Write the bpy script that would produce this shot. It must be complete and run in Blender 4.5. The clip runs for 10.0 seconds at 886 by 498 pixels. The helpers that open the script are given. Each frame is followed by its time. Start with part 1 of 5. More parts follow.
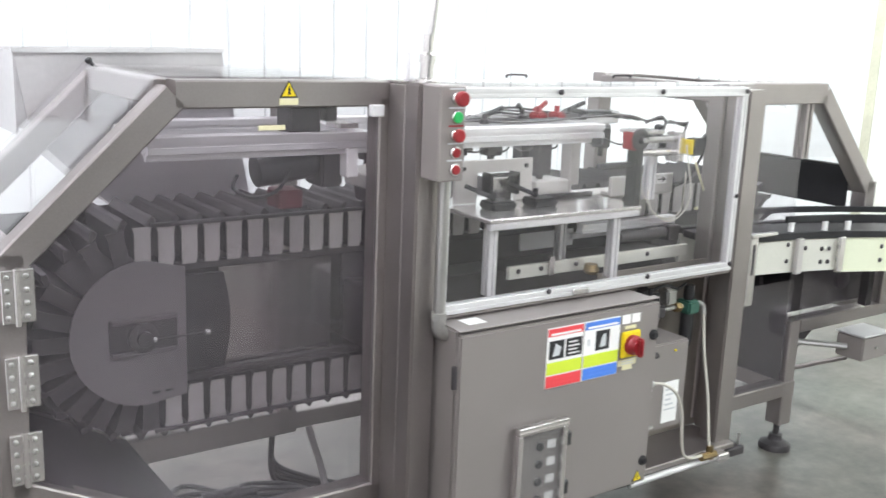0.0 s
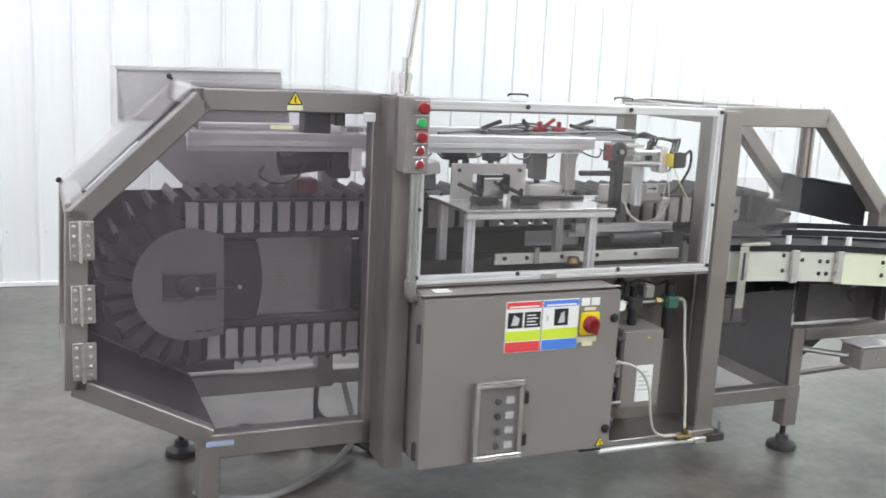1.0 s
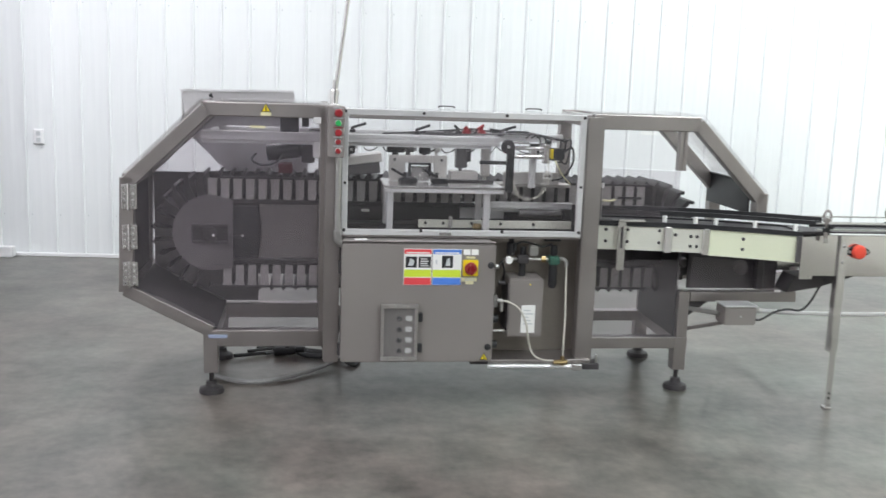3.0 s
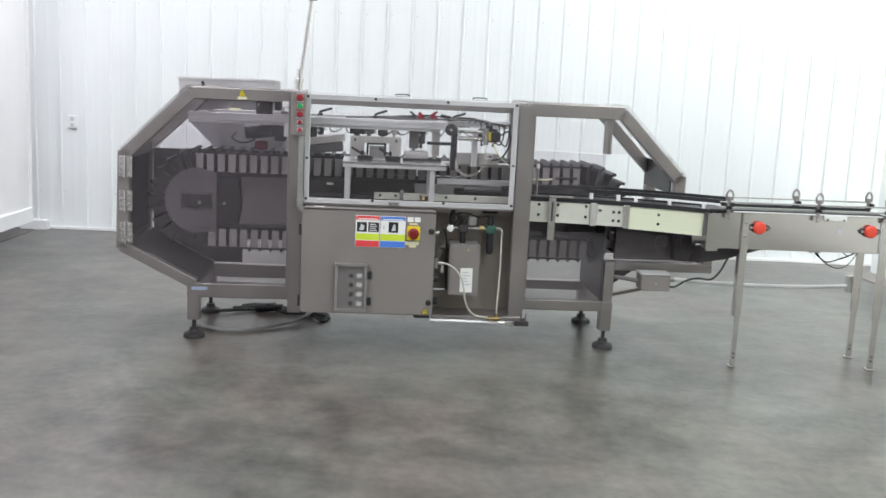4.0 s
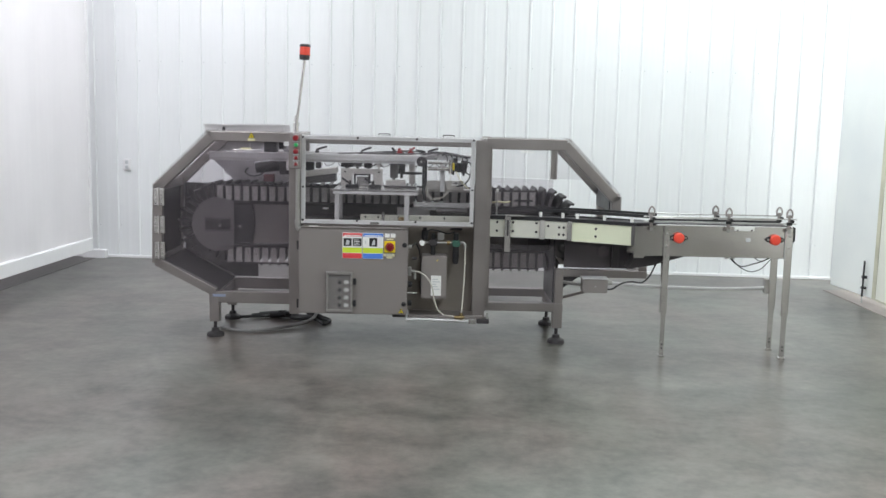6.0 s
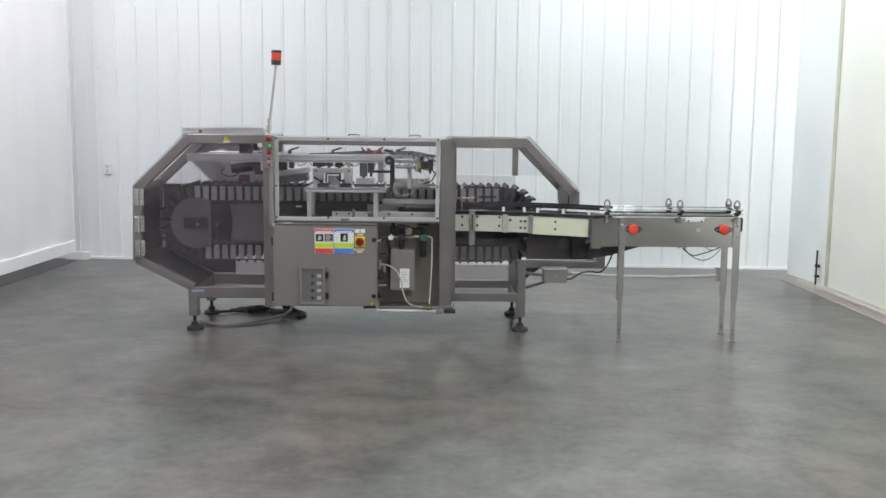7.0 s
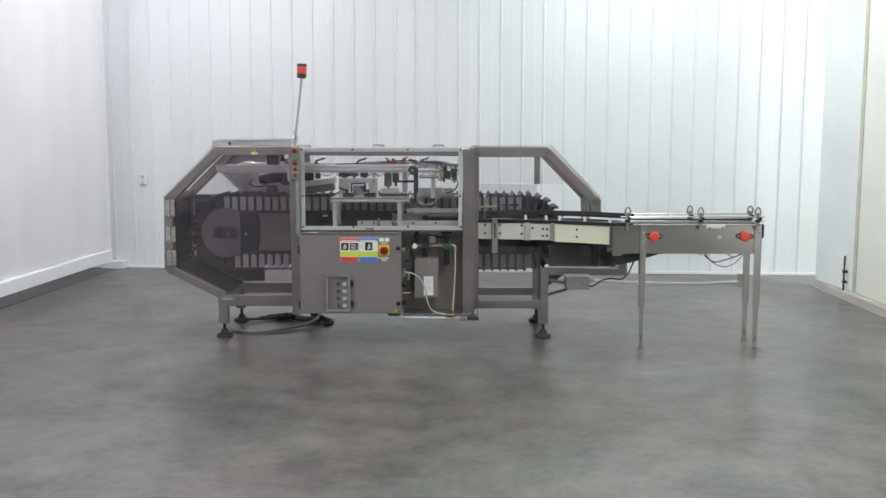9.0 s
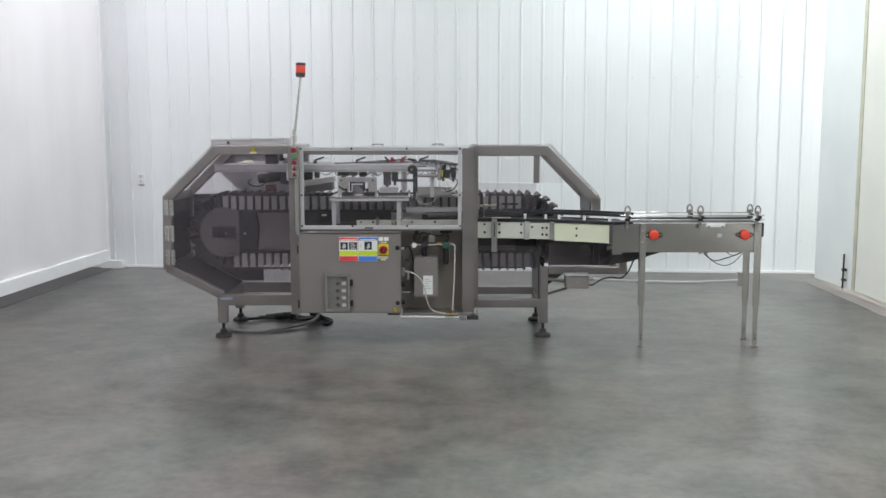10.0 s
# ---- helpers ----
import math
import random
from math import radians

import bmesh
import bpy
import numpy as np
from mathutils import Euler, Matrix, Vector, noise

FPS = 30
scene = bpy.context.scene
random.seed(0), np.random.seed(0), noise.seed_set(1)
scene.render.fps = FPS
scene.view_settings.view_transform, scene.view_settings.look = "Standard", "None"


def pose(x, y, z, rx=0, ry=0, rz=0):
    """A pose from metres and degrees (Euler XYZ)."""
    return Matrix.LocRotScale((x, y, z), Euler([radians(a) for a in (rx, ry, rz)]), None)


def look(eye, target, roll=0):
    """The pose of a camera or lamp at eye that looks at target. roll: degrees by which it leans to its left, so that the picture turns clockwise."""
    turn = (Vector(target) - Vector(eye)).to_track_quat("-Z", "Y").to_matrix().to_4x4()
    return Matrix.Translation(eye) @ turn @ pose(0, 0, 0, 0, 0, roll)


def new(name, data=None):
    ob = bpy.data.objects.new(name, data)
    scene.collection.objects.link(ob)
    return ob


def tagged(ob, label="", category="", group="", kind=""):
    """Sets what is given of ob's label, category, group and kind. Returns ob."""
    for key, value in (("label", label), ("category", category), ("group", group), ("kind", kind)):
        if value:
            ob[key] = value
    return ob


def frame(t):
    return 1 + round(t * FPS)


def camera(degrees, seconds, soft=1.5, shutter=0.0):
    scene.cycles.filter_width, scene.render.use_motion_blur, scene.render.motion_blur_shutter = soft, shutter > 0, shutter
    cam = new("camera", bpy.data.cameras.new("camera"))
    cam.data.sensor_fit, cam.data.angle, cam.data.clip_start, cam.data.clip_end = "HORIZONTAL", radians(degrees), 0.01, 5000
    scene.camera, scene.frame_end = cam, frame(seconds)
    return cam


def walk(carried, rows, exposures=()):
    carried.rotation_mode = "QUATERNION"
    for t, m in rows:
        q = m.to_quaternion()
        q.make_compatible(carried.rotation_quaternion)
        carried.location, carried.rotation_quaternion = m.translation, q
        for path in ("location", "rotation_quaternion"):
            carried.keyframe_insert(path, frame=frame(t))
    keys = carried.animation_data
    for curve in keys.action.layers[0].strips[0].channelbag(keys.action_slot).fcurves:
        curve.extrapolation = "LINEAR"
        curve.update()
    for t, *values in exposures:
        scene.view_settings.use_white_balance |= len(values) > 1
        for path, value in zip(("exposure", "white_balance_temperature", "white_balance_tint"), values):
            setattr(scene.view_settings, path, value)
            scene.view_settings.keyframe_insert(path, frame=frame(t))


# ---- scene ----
cam = camera(48.5, 10.0, shutter=0.5)
PATH = [
    (0, (0.193, -0.078, 1.583), (1.206, 1.59, 1.145), 2.3),
    (0.5, (0.31, -0.482, 1.551), (1.205, 1.268, 1.179), 2.3),
    (1, (0.557, -0.93, 1.58), (1.194, 0.926, 1.193), 2.8),
    (1.5, (0.767, -1.365, 1.592), (1.345, 0.513, 1.219), 3.3),
    (2, (1.101, -1.777, 1.605), (1.458, 0.161, 1.264), 3.0),
    (2.5, (1.36, -2.217, 1.578), (1.53, -0.254, 1.238), 2.5),
    (3, (1.647, -2.61, 1.599), (1.784, -0.645, 1.254), 2.0),
    (3.2, (1.757, -2.757, 1.573), (1.858, -0.789, 1.232), 2.2),
    (4.3, (2.348, -3.63, 1.557), (2.31, -1.66, 1.213), 2.5),
    (4.5, (2.423, -3.783, 1.571), (2.34, -1.817, 1.213), 2.3),
    (5, (2.515, -4.145, 1.572), (2.466, -2.173, 1.247), 1.7),
    (6.5, (2.945, -4.724, 1.579), (2.811, -2.745, 1.321), 1.2),
    (7, (2.969, -4.913, 1.565), (2.89, -2.932, 1.305), 0.6),
    (7.5, (3.058, -4.997, 1.59), (2.917, -3.02, 1.326), -0.0),
    (8, (3.081, -5.005, 1.59), (2.926, -3.029, 1.324), -0.3),
    (8.5, (3.089, -5.016, 1.597), (2.928, -3.039, 1.344), -0.3),
    (9, (3.082, -5.02, 1.594), (2.926, -3.041, 1.346), -0.0),
    (9.5, (3.071, -5.016, 1.587), (2.917, -3.038, 1.331), 0.1),
    (10, (3.067, -5.008, 1.597), (2.916, -3.029, 1.346), -0.1),
]
walk(cam, [(t, look(eye, target, roll)) for t, eye, target, roll in PATH],
     exposures=[(0.0, 0.06), (0.5, -0.14), (1.0, -0.25), (1.5, -0.30), (3.0, -0.41), (5.0, -0.48), (6.5, -0.76), (8.0, -0.84), (10.0, -0.86)])

# ---- light ----
world = bpy.data.worlds.new("hall_ambient")
world.use_nodes = True
world.node_tree.nodes["Background"].inputs[0].default_value = (0.9, 0.95, 1.0, 1)
world.node_tree.nodes["Background"].inputs[1].default_value = 0.3
scene.world = world
scene.view_settings.exposure = 0.0


def ceiling_lamp(x, y, z, power, sx, sy, colour):
    d = bpy.data.lights.new("ceiling_lamp_light", "AREA")
    d.shape, d.size, d.size_y, d.energy, d.color = "RECTANGLE", sx, sy, power, colour
    ob = new("ceiling_lamp_light", d)
    ob.matrix_world = pose(x, y, z)
    return ob


LAMPS = [(0.0, 3.6, (0.97, 0.97, 1.05)), (0.0, -1.2, (0.97, 0.97, 1.05)), (0.0, -6.0, (0.97, 0.97, 1.05)),
         (4.4, 3.6, (0.925, 1.0, 1.03)), (4.4, -1.2, (0.925, 1.0, 1.03)), (4.4, -6.0, (0.925, 1.0, 1.03))]
LAMP_Z = 4.55
# The lamp at x -2.9 is unseen, added to brighten the back wall's left end.
LAMPS += [(-2.9, 3.4, (0.97, 0.97, 1.05)), (7.9, 3.4, (0.96, 1.0, 1.0))]
for lx, ly, lc in LAMPS:
    ceiling_lamp(lx, ly, LAMP_Z - 0.09, (390 if lx > 6 else 205 if lx > 2 else 142 if lx > -1 else 115) * (0.72 if ly < -4 else 1.1 if ly < 0 else 0.93), 0.5, 2.4, lc)

# ---- materials ----


def material(name, base, rough=0.5, metal=0.0, spread=0.15, scale=8.0, bump=0.1, grain=120.0, stretch=(1, 1, 1), tint=None, coat=0.0, spec=0.5):
    """A surface with stains at a large scale, grain and relief at a small one."""
    m = bpy.data.materials.new(name)
    m.use_nodes = True
    nt = m.node_tree
    p = nt.nodes["Principled BSDF"]
    tc = nt.nodes.new("ShaderNodeTexCoord")
    mp = nt.nodes.new("ShaderNodeMapping")
    mp.inputs["Scale"].default_value = stretch
    nt.links.new(tc.outputs["Object"], mp.inputs["Vector"])
    big, fine = nt.nodes.new("ShaderNodeTexNoise"), nt.nodes.new("ShaderNodeTexNoise")
    big.inputs["Scale"].default_value, big.inputs["Detail"].default_value = scale, 5
    fine.inputs["Scale"].default_value, fine.inputs["Detail"].default_value = grain, 3
    nt.links.new(tc.outputs["Object"], big.inputs["Vector"])
    nt.links.new(mp.outputs["Vector"], fine.inputs["Vector"])
    ramp = nt.nodes.new("ShaderNodeValToRGB")
    lo = [c * (1 - spread) for c in base]
    hi = [min(1, c * (1 + spread)) for c in (tint or base)]
    ramp.color_ramp.elements[0].position, ramp.color_ramp.elements[1].position = 0.3, 0.7
    ramp.color_ramp.elements[0].color, ramp.color_ramp.elements[1].color = (*lo, 1), (*hi, 1)
    mixf = nt.nodes.new("ShaderNodeMath")
    mixf.operation = "MULTIPLY_ADD"
    mixf.inputs[1].default_value, mixf.inputs[2].default_value = 0.3, 0.0
    nt.links.new(fine.outputs["Fac"], mixf.inputs[0])
    add = nt.nodes.new("ShaderNodeMath")
    add.operation = "MULTIPLY_ADD"
    add.inputs[1].default_value = 0.7
    nt.links.new(big.outputs["Fac"], add.inputs[0])
    nt.links.new(mixf.outputs[0], add.inputs[2])
    nt.links.new(add.outputs[0], ramp.inputs["Fac"])
    nt.links.new(ramp.outputs["Color"], p.inputs["Base Color"])
    rr = nt.nodes.new("ShaderNodeMapRange")
    rr.inputs["To Min"].default_value, rr.inputs["To Max"].default_value = max(0.03, rough * 0.75), min(1, rough * 1.25)
    nt.links.new(big.outputs["Fac"], rr.inputs["Value"])
    nt.links.new(rr.outputs["Result"], p.inputs["Roughness"])
    p.inputs["Metallic"].default_value = metal
    p.inputs["Coat Weight"].default_value = coat
    p.inputs["Specular IOR Level"].default_value = spec
    if bump:
        b = nt.nodes.new("ShaderNodeBump")
        b.inputs["Strength"].default_value, b.inputs["Distance"].default_value = bump, 0.002
        nt.links.new(fine.outputs["Fac"], b.inputs["Height"])
        nt.links.new(b.outputs["Normal"], p.inputs["Normal"])
    return m


def clear_sheet(name, tint, haze, dust):
    """Polycarbonate: see-through, glossy by Fresnel, with a little haze from scratches."""
    m = bpy.data.materials.new(name)
    m.use_nodes = True
    nt = m.node_tree
    nt.nodes.remove(nt.nodes["Principled BSDF"])
    out = nt.nodes["Material Output"]
    tr, gl, df = nt.nodes.new("ShaderNodeBsdfTransparent"), nt.nodes.new("ShaderNodeBsdfGlossy"), nt.nodes.new("ShaderNodeBsdfDiffuse")
    tr.inputs[0].default_value = (*tint, 1)
    gl.inputs[0].default_value = (1, 1, 1, 1)
    gl.inputs["Roughness"].default_value = 0.04
    df.inputs[0].default_value = (*dust, 1)
    n = nt.nodes.new("ShaderNodeTexNoise")
    n.inputs["Scale"].default_value = 3.0
    mr = nt.nodes.new("ShaderNodeMapRange")
    mr.inputs["To Min"].default_value, mr.inputs["To Max"].default_value = haze * 0.6, haze * 1.4
    nt.links.new(n.outputs["Fac"], mr.inputs["Value"])
    hz, mx = nt.nodes.new("ShaderNodeMixShader"), nt.nodes.new("ShaderNodeMixShader")
    lw, pw, fr = nt.nodes.new("ShaderNodeLayerWeight"), nt.nodes.new("ShaderNodeMath"), nt.nodes.new("ShaderNodeMath")
    pw.operation, fr.operation = "POWER", "MULTIPLY_ADD"
    pw.inputs[1].default_value, fr.inputs[1].default_value, fr.inputs[2].default_value = 5.0, 0.6, 0.035
    lw.inputs[0].default_value = 0.5
    nt.links.new(lw.outputs["Facing"], pw.inputs[0])
    nt.links.new(pw.outputs[0], fr.inputs[0])
    nt.links.new(mr.outputs["Result"], hz.inputs[0])
    nt.links.new(tr.outputs[0], hz.inputs[1])
    nt.links.new(df.outputs[0], hz.inputs[2])
    nt.links.new(fr.outputs[0], mx.inputs[0])
    nt.links.new(hz.outputs[0], mx.inputs[1])
    nt.links.new(gl.outputs[0], mx.inputs[2])
    nt.links.new(mx.outputs[0], out.inputs["Surface"])
    return m


def floor_material():
    """Polished, mottled concrete slab."""
    m = bpy.data.materials.new("polished_concrete")
    m.use_nodes = True
    nt = m.node_tree
    p = nt.nodes["Principled BSDF"]
    tc = nt.nodes.new("ShaderNodeTexCoord")

    def noise_of(scale, detail, stretch=(1, 1, 1), rough=0.6):
        mp = nt.nodes.new("ShaderNodeMapping")
        mp.inputs["Scale"].default_value = stretch
        nt.links.new(tc.outputs["Object"], mp.inputs["Vector"])
        n = nt.nodes.new("ShaderNodeTexNoise")
        n.inputs["Scale"].default_value, n.inputs["Detail"].default_value, n.inputs["Roughness"].default_value = scale, detail, rough
        nt.links.new(mp.outputs["Vector"], n.inputs["Vector"])
        return n.outputs["Fac"]

    def mult(a, k, b):
        n = nt.nodes.new("ShaderNodeMath")
        n.operation = "MULTIPLY_ADD"
        n.inputs[1].default_value = k
        nt.links.new(a, n.inputs[0])
        if isinstance(b, float):
            n.inputs[2].default_value = b
        else:
            nt.links.new(b, n.inputs[2])
        return n.outputs[0]

    large, mid, small, fine = noise_of(0.45, 2), noise_of(1.5, 3, (1, 1.1, 1), 0.55), noise_of(4.2, 4, (1, 1.15, 1), 0.6), noise_of(18, 4, (1, 1, 1), 0.65)
    tone = mult(large, 0.24, mult(mid, 0.30, mult(small, 0.34, mult(fine, 0.24, -0.06))))
    ramp = nt.nodes.new("ShaderNodeValToRGB")
    cr = ramp.color_ramp
    cr.interpolation = "LINEAR"
    cr.elements[0].position, cr.elements[0].color = 0.32, (0.012, 0.012, 0.011, 1)
    cr.elements[1].position, cr.elements[1].color = 0.71, (0.206, 0.195, 0.178, 1)
    nt.links.new(tone, ramp.inputs["Fac"])
    # rusty and greenish casts in the cement
    hue = nt.nodes.new("ShaderNodeValToRGB")
    hue.color_ramp.elements[0].position, hue.color_ramp.elements[0].color = 0.35, (1.10, 0.98, 0.95, 1)
    hue.color_ramp.elements[1].position, hue.color_ramp.elements[1].color = 0.65, (0.95, 1.02, 0.96, 1)
    nt.links.new(noise_of(0.8, 3, (1.3, 0.8, 1)), hue.inputs["Fac"])
    mixc = nt.nodes.new("ShaderNodeMix")
    mixc.data_type, mixc.blend_type = "RGBA", "MULTIPLY"
    mixc.inputs["Factor"].default_value = 1.0
    nt.links.new(ramp.outputs["Color"], mixc.inputs["A"])
    nt.links.new(hue.outputs["Color"], mixc.inputs["B"])
    nt.links.new(mixc.outputs["Result"], p.inputs["Base Color"])
    rr = nt.nodes.new("ShaderNodeMapRange")
    rr.inputs["From Min"].default_value, rr.inputs["From Max"].default_value = 0.25, 0.75
    rr.inputs["To Min"].default_value, rr.inputs["To Max"].default_value = 0.283, 0.315
    nt.links.new(large, rr.inputs["Value"])
    nt.links.new(rr.outputs["Result"], p.inputs["Roughness"])
    return m


FLOOR = floor_material()
FLOOR.node_tree.nodes["Principled BSDF"].inputs["Specular IOR Level"].default_value = 0.5
PANEL = material("white_wall_panel", (0.78, 0.80, 0.80), 0.35, spread=0.04, scale=0.8, bump=0.02, grain=60, stretch=(1, 1, 0.05))
LINER = material("white_liner_sheet", (0.80, 0.78, 0.79), 0.55, spread=0.04, scale=1.2, bump=0.1, grain=6, stretch=(1, 3, 0.2))
PALE = material("pale_painted_board", (0.80, 0.84, 0.84), 0.5, spread=0.10, scale=1.0, bump=0.05, tint=(0.82, 0.84, 0.80))
SEAL = material("aged_sealant_strip", (0.55, 0.54, 0.42), 0.6, spread=0.3, scale=3, bump=0.1)
CREAMW = material("cream_painted_board", (0.82, 0.82, 0.74), 0.5, spread=0.06, scale=1.4, bump=0.05)
WHITE = material("white_plastic", (0.8, 0.8, 0.8), 0.4, spread=0.04, bump=0.03)
STRIP = material("pale_pinkish_strip", (0.30, 0.262, 0.245), 0.55, spread=0.2, scale=4, bump=0.2)
# slab shade beyond the liner sheet, put into a duller colour
STRIP_SHADE = material("shaded_floor_strip", (0.11, 0.103, 0.10), 0.6, spread=0.2, scale=4, bump=0.2)
FRAME = material("bead_blasted_steel", (0.35, 0.322, 0.312), 0.38, 0.85, spread=0.10, scale=5, bump=0.06, grain=220)
CAB = material("grey_enclosure_paint", (0.262, 0.238, 0.228), 0.40, 0.25, spread=0.06, scale=3, bump=0.05, grain=260)
STEEL = material("brushed_stainless", (0.70, 0.68, 0.67), 0.22, 0.92, spread=0.12, scale=5, bump=0.08, grain=40, stretch=(1, 1, 25))
ALU = material("anodised_aluminium", (0.74, 0.735, 0.74), 0.34, 0.5, spread=0.07, scale=9, bump=0.03, grain=200)
SHEETM = material("bright_hopper_sheet", (0.66, 0.645, 0.65), 0.33, 0.6, spread=0.10, scale=3, bump=0.05, grain=50)
# grey of the unseen wall behind the camera, for darker steel reflections
DULL = material("unseen_grey_wall", (0.30, 0.30, 0.31), 0.6, spread=0.15, scale=0.7, bump=0.05)
SHINE = material("polished_steel_sheet", (0.42, 0.40, 0.40), 0.16, 0.9, spread=0.1, scale=2.5, bump=0.02, grain=90)
# colour of the bluish reflection painted on the lower beam
PALEBLUE = material("pale_blue_sheen", (0.33, 0.38, 0.52), 0.45, spread=0.05, bump=0.02)
PLATE = material("milled_aluminium_plate", (0.54, 0.52, 0.50), 0.4, 0.4, spread=0.12, scale=7, bump=0.06)
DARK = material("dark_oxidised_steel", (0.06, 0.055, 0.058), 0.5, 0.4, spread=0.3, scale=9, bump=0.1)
HUB = material("grey_end_plate", (0.168, 0.157, 0.16), 0.42, 0.4, spread=0.12, scale=4, bump=0.06)
FACE = material("pale_paddle_face", (0.385, 0.365, 0.36), 0.4, 0.4, spread=0.15, scale=20, bump=0.05)
TRACK = material("dark_grey_plate", (0.13, 0.122, 0.125), 0.45, 0.5, spread=0.15, scale=4, bump=0.06)
BLACK = material("black_plastic", (0.018, 0.018, 0.02), 0.42, spread=0.3, bump=0.06)
RUBBER = material("black_rubber", (0.022, 0.022, 0.023), 0.6, spread=0.25, bump=0.1)
RED = material("red_plastic", (0.27, 0.016, 0.022), 0.35, spread=0.12, bump=0.02)
ORANGE = material("orange_red_cap", (0.85, 0.085, 0.05), 0.38, spread=0.1, bump=0.02)
GREEN = material("green_plastic", (0.02, 0.42, 0.10), 0.35, spread=0.12, bump=0.02)
DGREEN = material("dark_green_regulator", (0.035, 0.105, 0.075), 0.4, spread=0.15, bump=0.03)
YELLOW = material("yellow_plastic", (0.80, 0.62, 0.02), 0.4, spread=0.06, bump=0.02)
LIME = material("lime_print", (0.60, 0.74, 0.05), 0.45, spread=0.04, bump=0)
REDP = material("red_print", (0.75, 0.07, 0.08), 0.45, spread=0.04, bump=0)
BLUEP = material("blue_print", (0.08, 0.22, 0.68), 0.45, spread=0.04, bump=0)
PAPER = material("white_paper", (0.82, 0.82, 0.80), 0.6, spread=0.03, bump=0.02)
GREYP = material("pale_grey_print", (0.55, 0.57, 0.58), 0.6, spread=0.03, bump=0)
BUFF = material("buff_tag", (0.70, 0.66, 0.42), 0.5, spread=0.05, bump=0.02)
CREAM = material("cream_side_plate", (0.70, 0.73, 0.55), 0.4, spread=0.05, scale=4, bump=0.03)
CREAMG = material("pale_machined_plate", (0.60, 0.60, 0.53), 0.42, spread=0.08, scale=4, bump=0.03)
HOSE = material("clear_white_hose", (0.52, 0.50, 0.44), 0.35, spread=0.08, bump=0.02)
GREYHOSE = material("grey_hose_cover", (0.27, 0.265, 0.26), 0.45, spread=0.12, bump=0.05)
MIRROR = material("polished_stainless_plate", (0.66, 0.64, 0.63), 0.15, 0.95, spread=0.08, scale=2.0, bump=0.22, grain=5, stretch=(1, 1, 0.12))
GALV = material("galvanised_conduit", (0.46, 0.455, 0.44), 0.33, 0.85, spread=0.12, bump=0.05)
BRASS = material("dull_brass", (0.27, 0.20, 0.10), 0.4, 0.9, spread=0.15, bump=0.03)
TAN = material("mounting_backplate", (0.225, 0.20, 0.175), 0.5, 0.3, spread=0.1, scale=4, bump=0.05)
CLEAR = clear_sheet("clear_polycarbonate", (0.97, 0.965, 0.97), 0.018, (0.5, 0.48, 0.5))
SMOKY = clear_sheet("scuffed_polycarbonate", (0.93, 0.915, 0.93), 0.045, (0.46, 0.42, 0.46))
GLASS = clear_sheet("small_clear_cover", (0.9, 0.9, 0.9), 0.05, (0.6, 0.6, 0.6))


def emitter(name, colour, power):
    m = bpy.data.materials.new(name)
    m.use_nodes = True
    p = m.node_tree.nodes["Principled BSDF"]
    p.inputs["Base Color"].default_value = (*colour, 1)
    p.inputs["Emission Color"].default_value = (*colour, 1)
    p.inputs["Emission Strength"].default_value = power
    return m


TUBE = emitter("fluorescent_diffuser", (1, 1, 1), 6.0)

# ---- mesh tools ----
MACH = pose(2.05, 1.99, 0, 0, 0, 4.0)
I4 = Matrix.Identity(4)


def box(x0, x1, y0, y1, z0, z1, bev=0.003):
    bm = bmesh.new()
    bmesh.ops.create_cube(bm, size=1, matrix=Matrix.LocRotScale(((x0 + x1) / 2, (y0 + y1) / 2, (z0 + z1) / 2), None, (x1 - x0, y1 - y0, z1 - z0)))
    if bev:
        bmesh.ops.bevel(bm, geom=bm.edges[:], offset=min(bev, 0.3 * min(x1 - x0, y1 - y0, z1 - z0)), segments=2 if bev > 0.004 else 1, affect="EDGES")
    return bm


def frame_of(p, q, up=(0, 1, 0)):
    """A frame at p whose z runs to q, and whose y is as near up as can be."""
    p, q = Vector(p), Vector(q)
    z = (q - p).normalized()
    u = Vector(up)
    if abs(z.dot(u)) > 0.98:
        u = Vector((1, 0, 0))
    x = u.cross(z).normalized()
    y = z.cross(x)
    m = Matrix((x, y, z)).transposed().to_4x4()
    m.translation = p
    return m, (q - p).length


def extrude(points, p, q, up=(0, 1, 0)):
    """A closed outline (x, y), drawn from p to q."""
    m, n = frame_of(p, q, up)
    bm = bmesh.new()
    lo = [bm.verts.new(m @ Vector((x, y, 0))) for x, y in points]
    hi = [bm.verts.new(m @ Vector((x, y, n))) for x, y in points]
    k = len(points)
    for i in range(k):
        bm.faces.new((lo[i], lo[(i + 1) % k], hi[(i + 1) % k], hi[i]))
    bm.faces.new(lo[::-1])
    bm.faces.new(hi)
    return bm


def bar(p, q, w, h, up=(0, 1, 0), bev=0.004):
    """Square tube with softened edges; h lies along up."""
    a, b, c = w / 2, h / 2, min(bev, w / 4, h / 4)
    return extrude([(-a + c, -b), (a - c, -b), (a, -b + c), (a, b - c), (a - c, b), (-a + c, b), (-a, b - c), (-a, -b + c)], p, q, up)


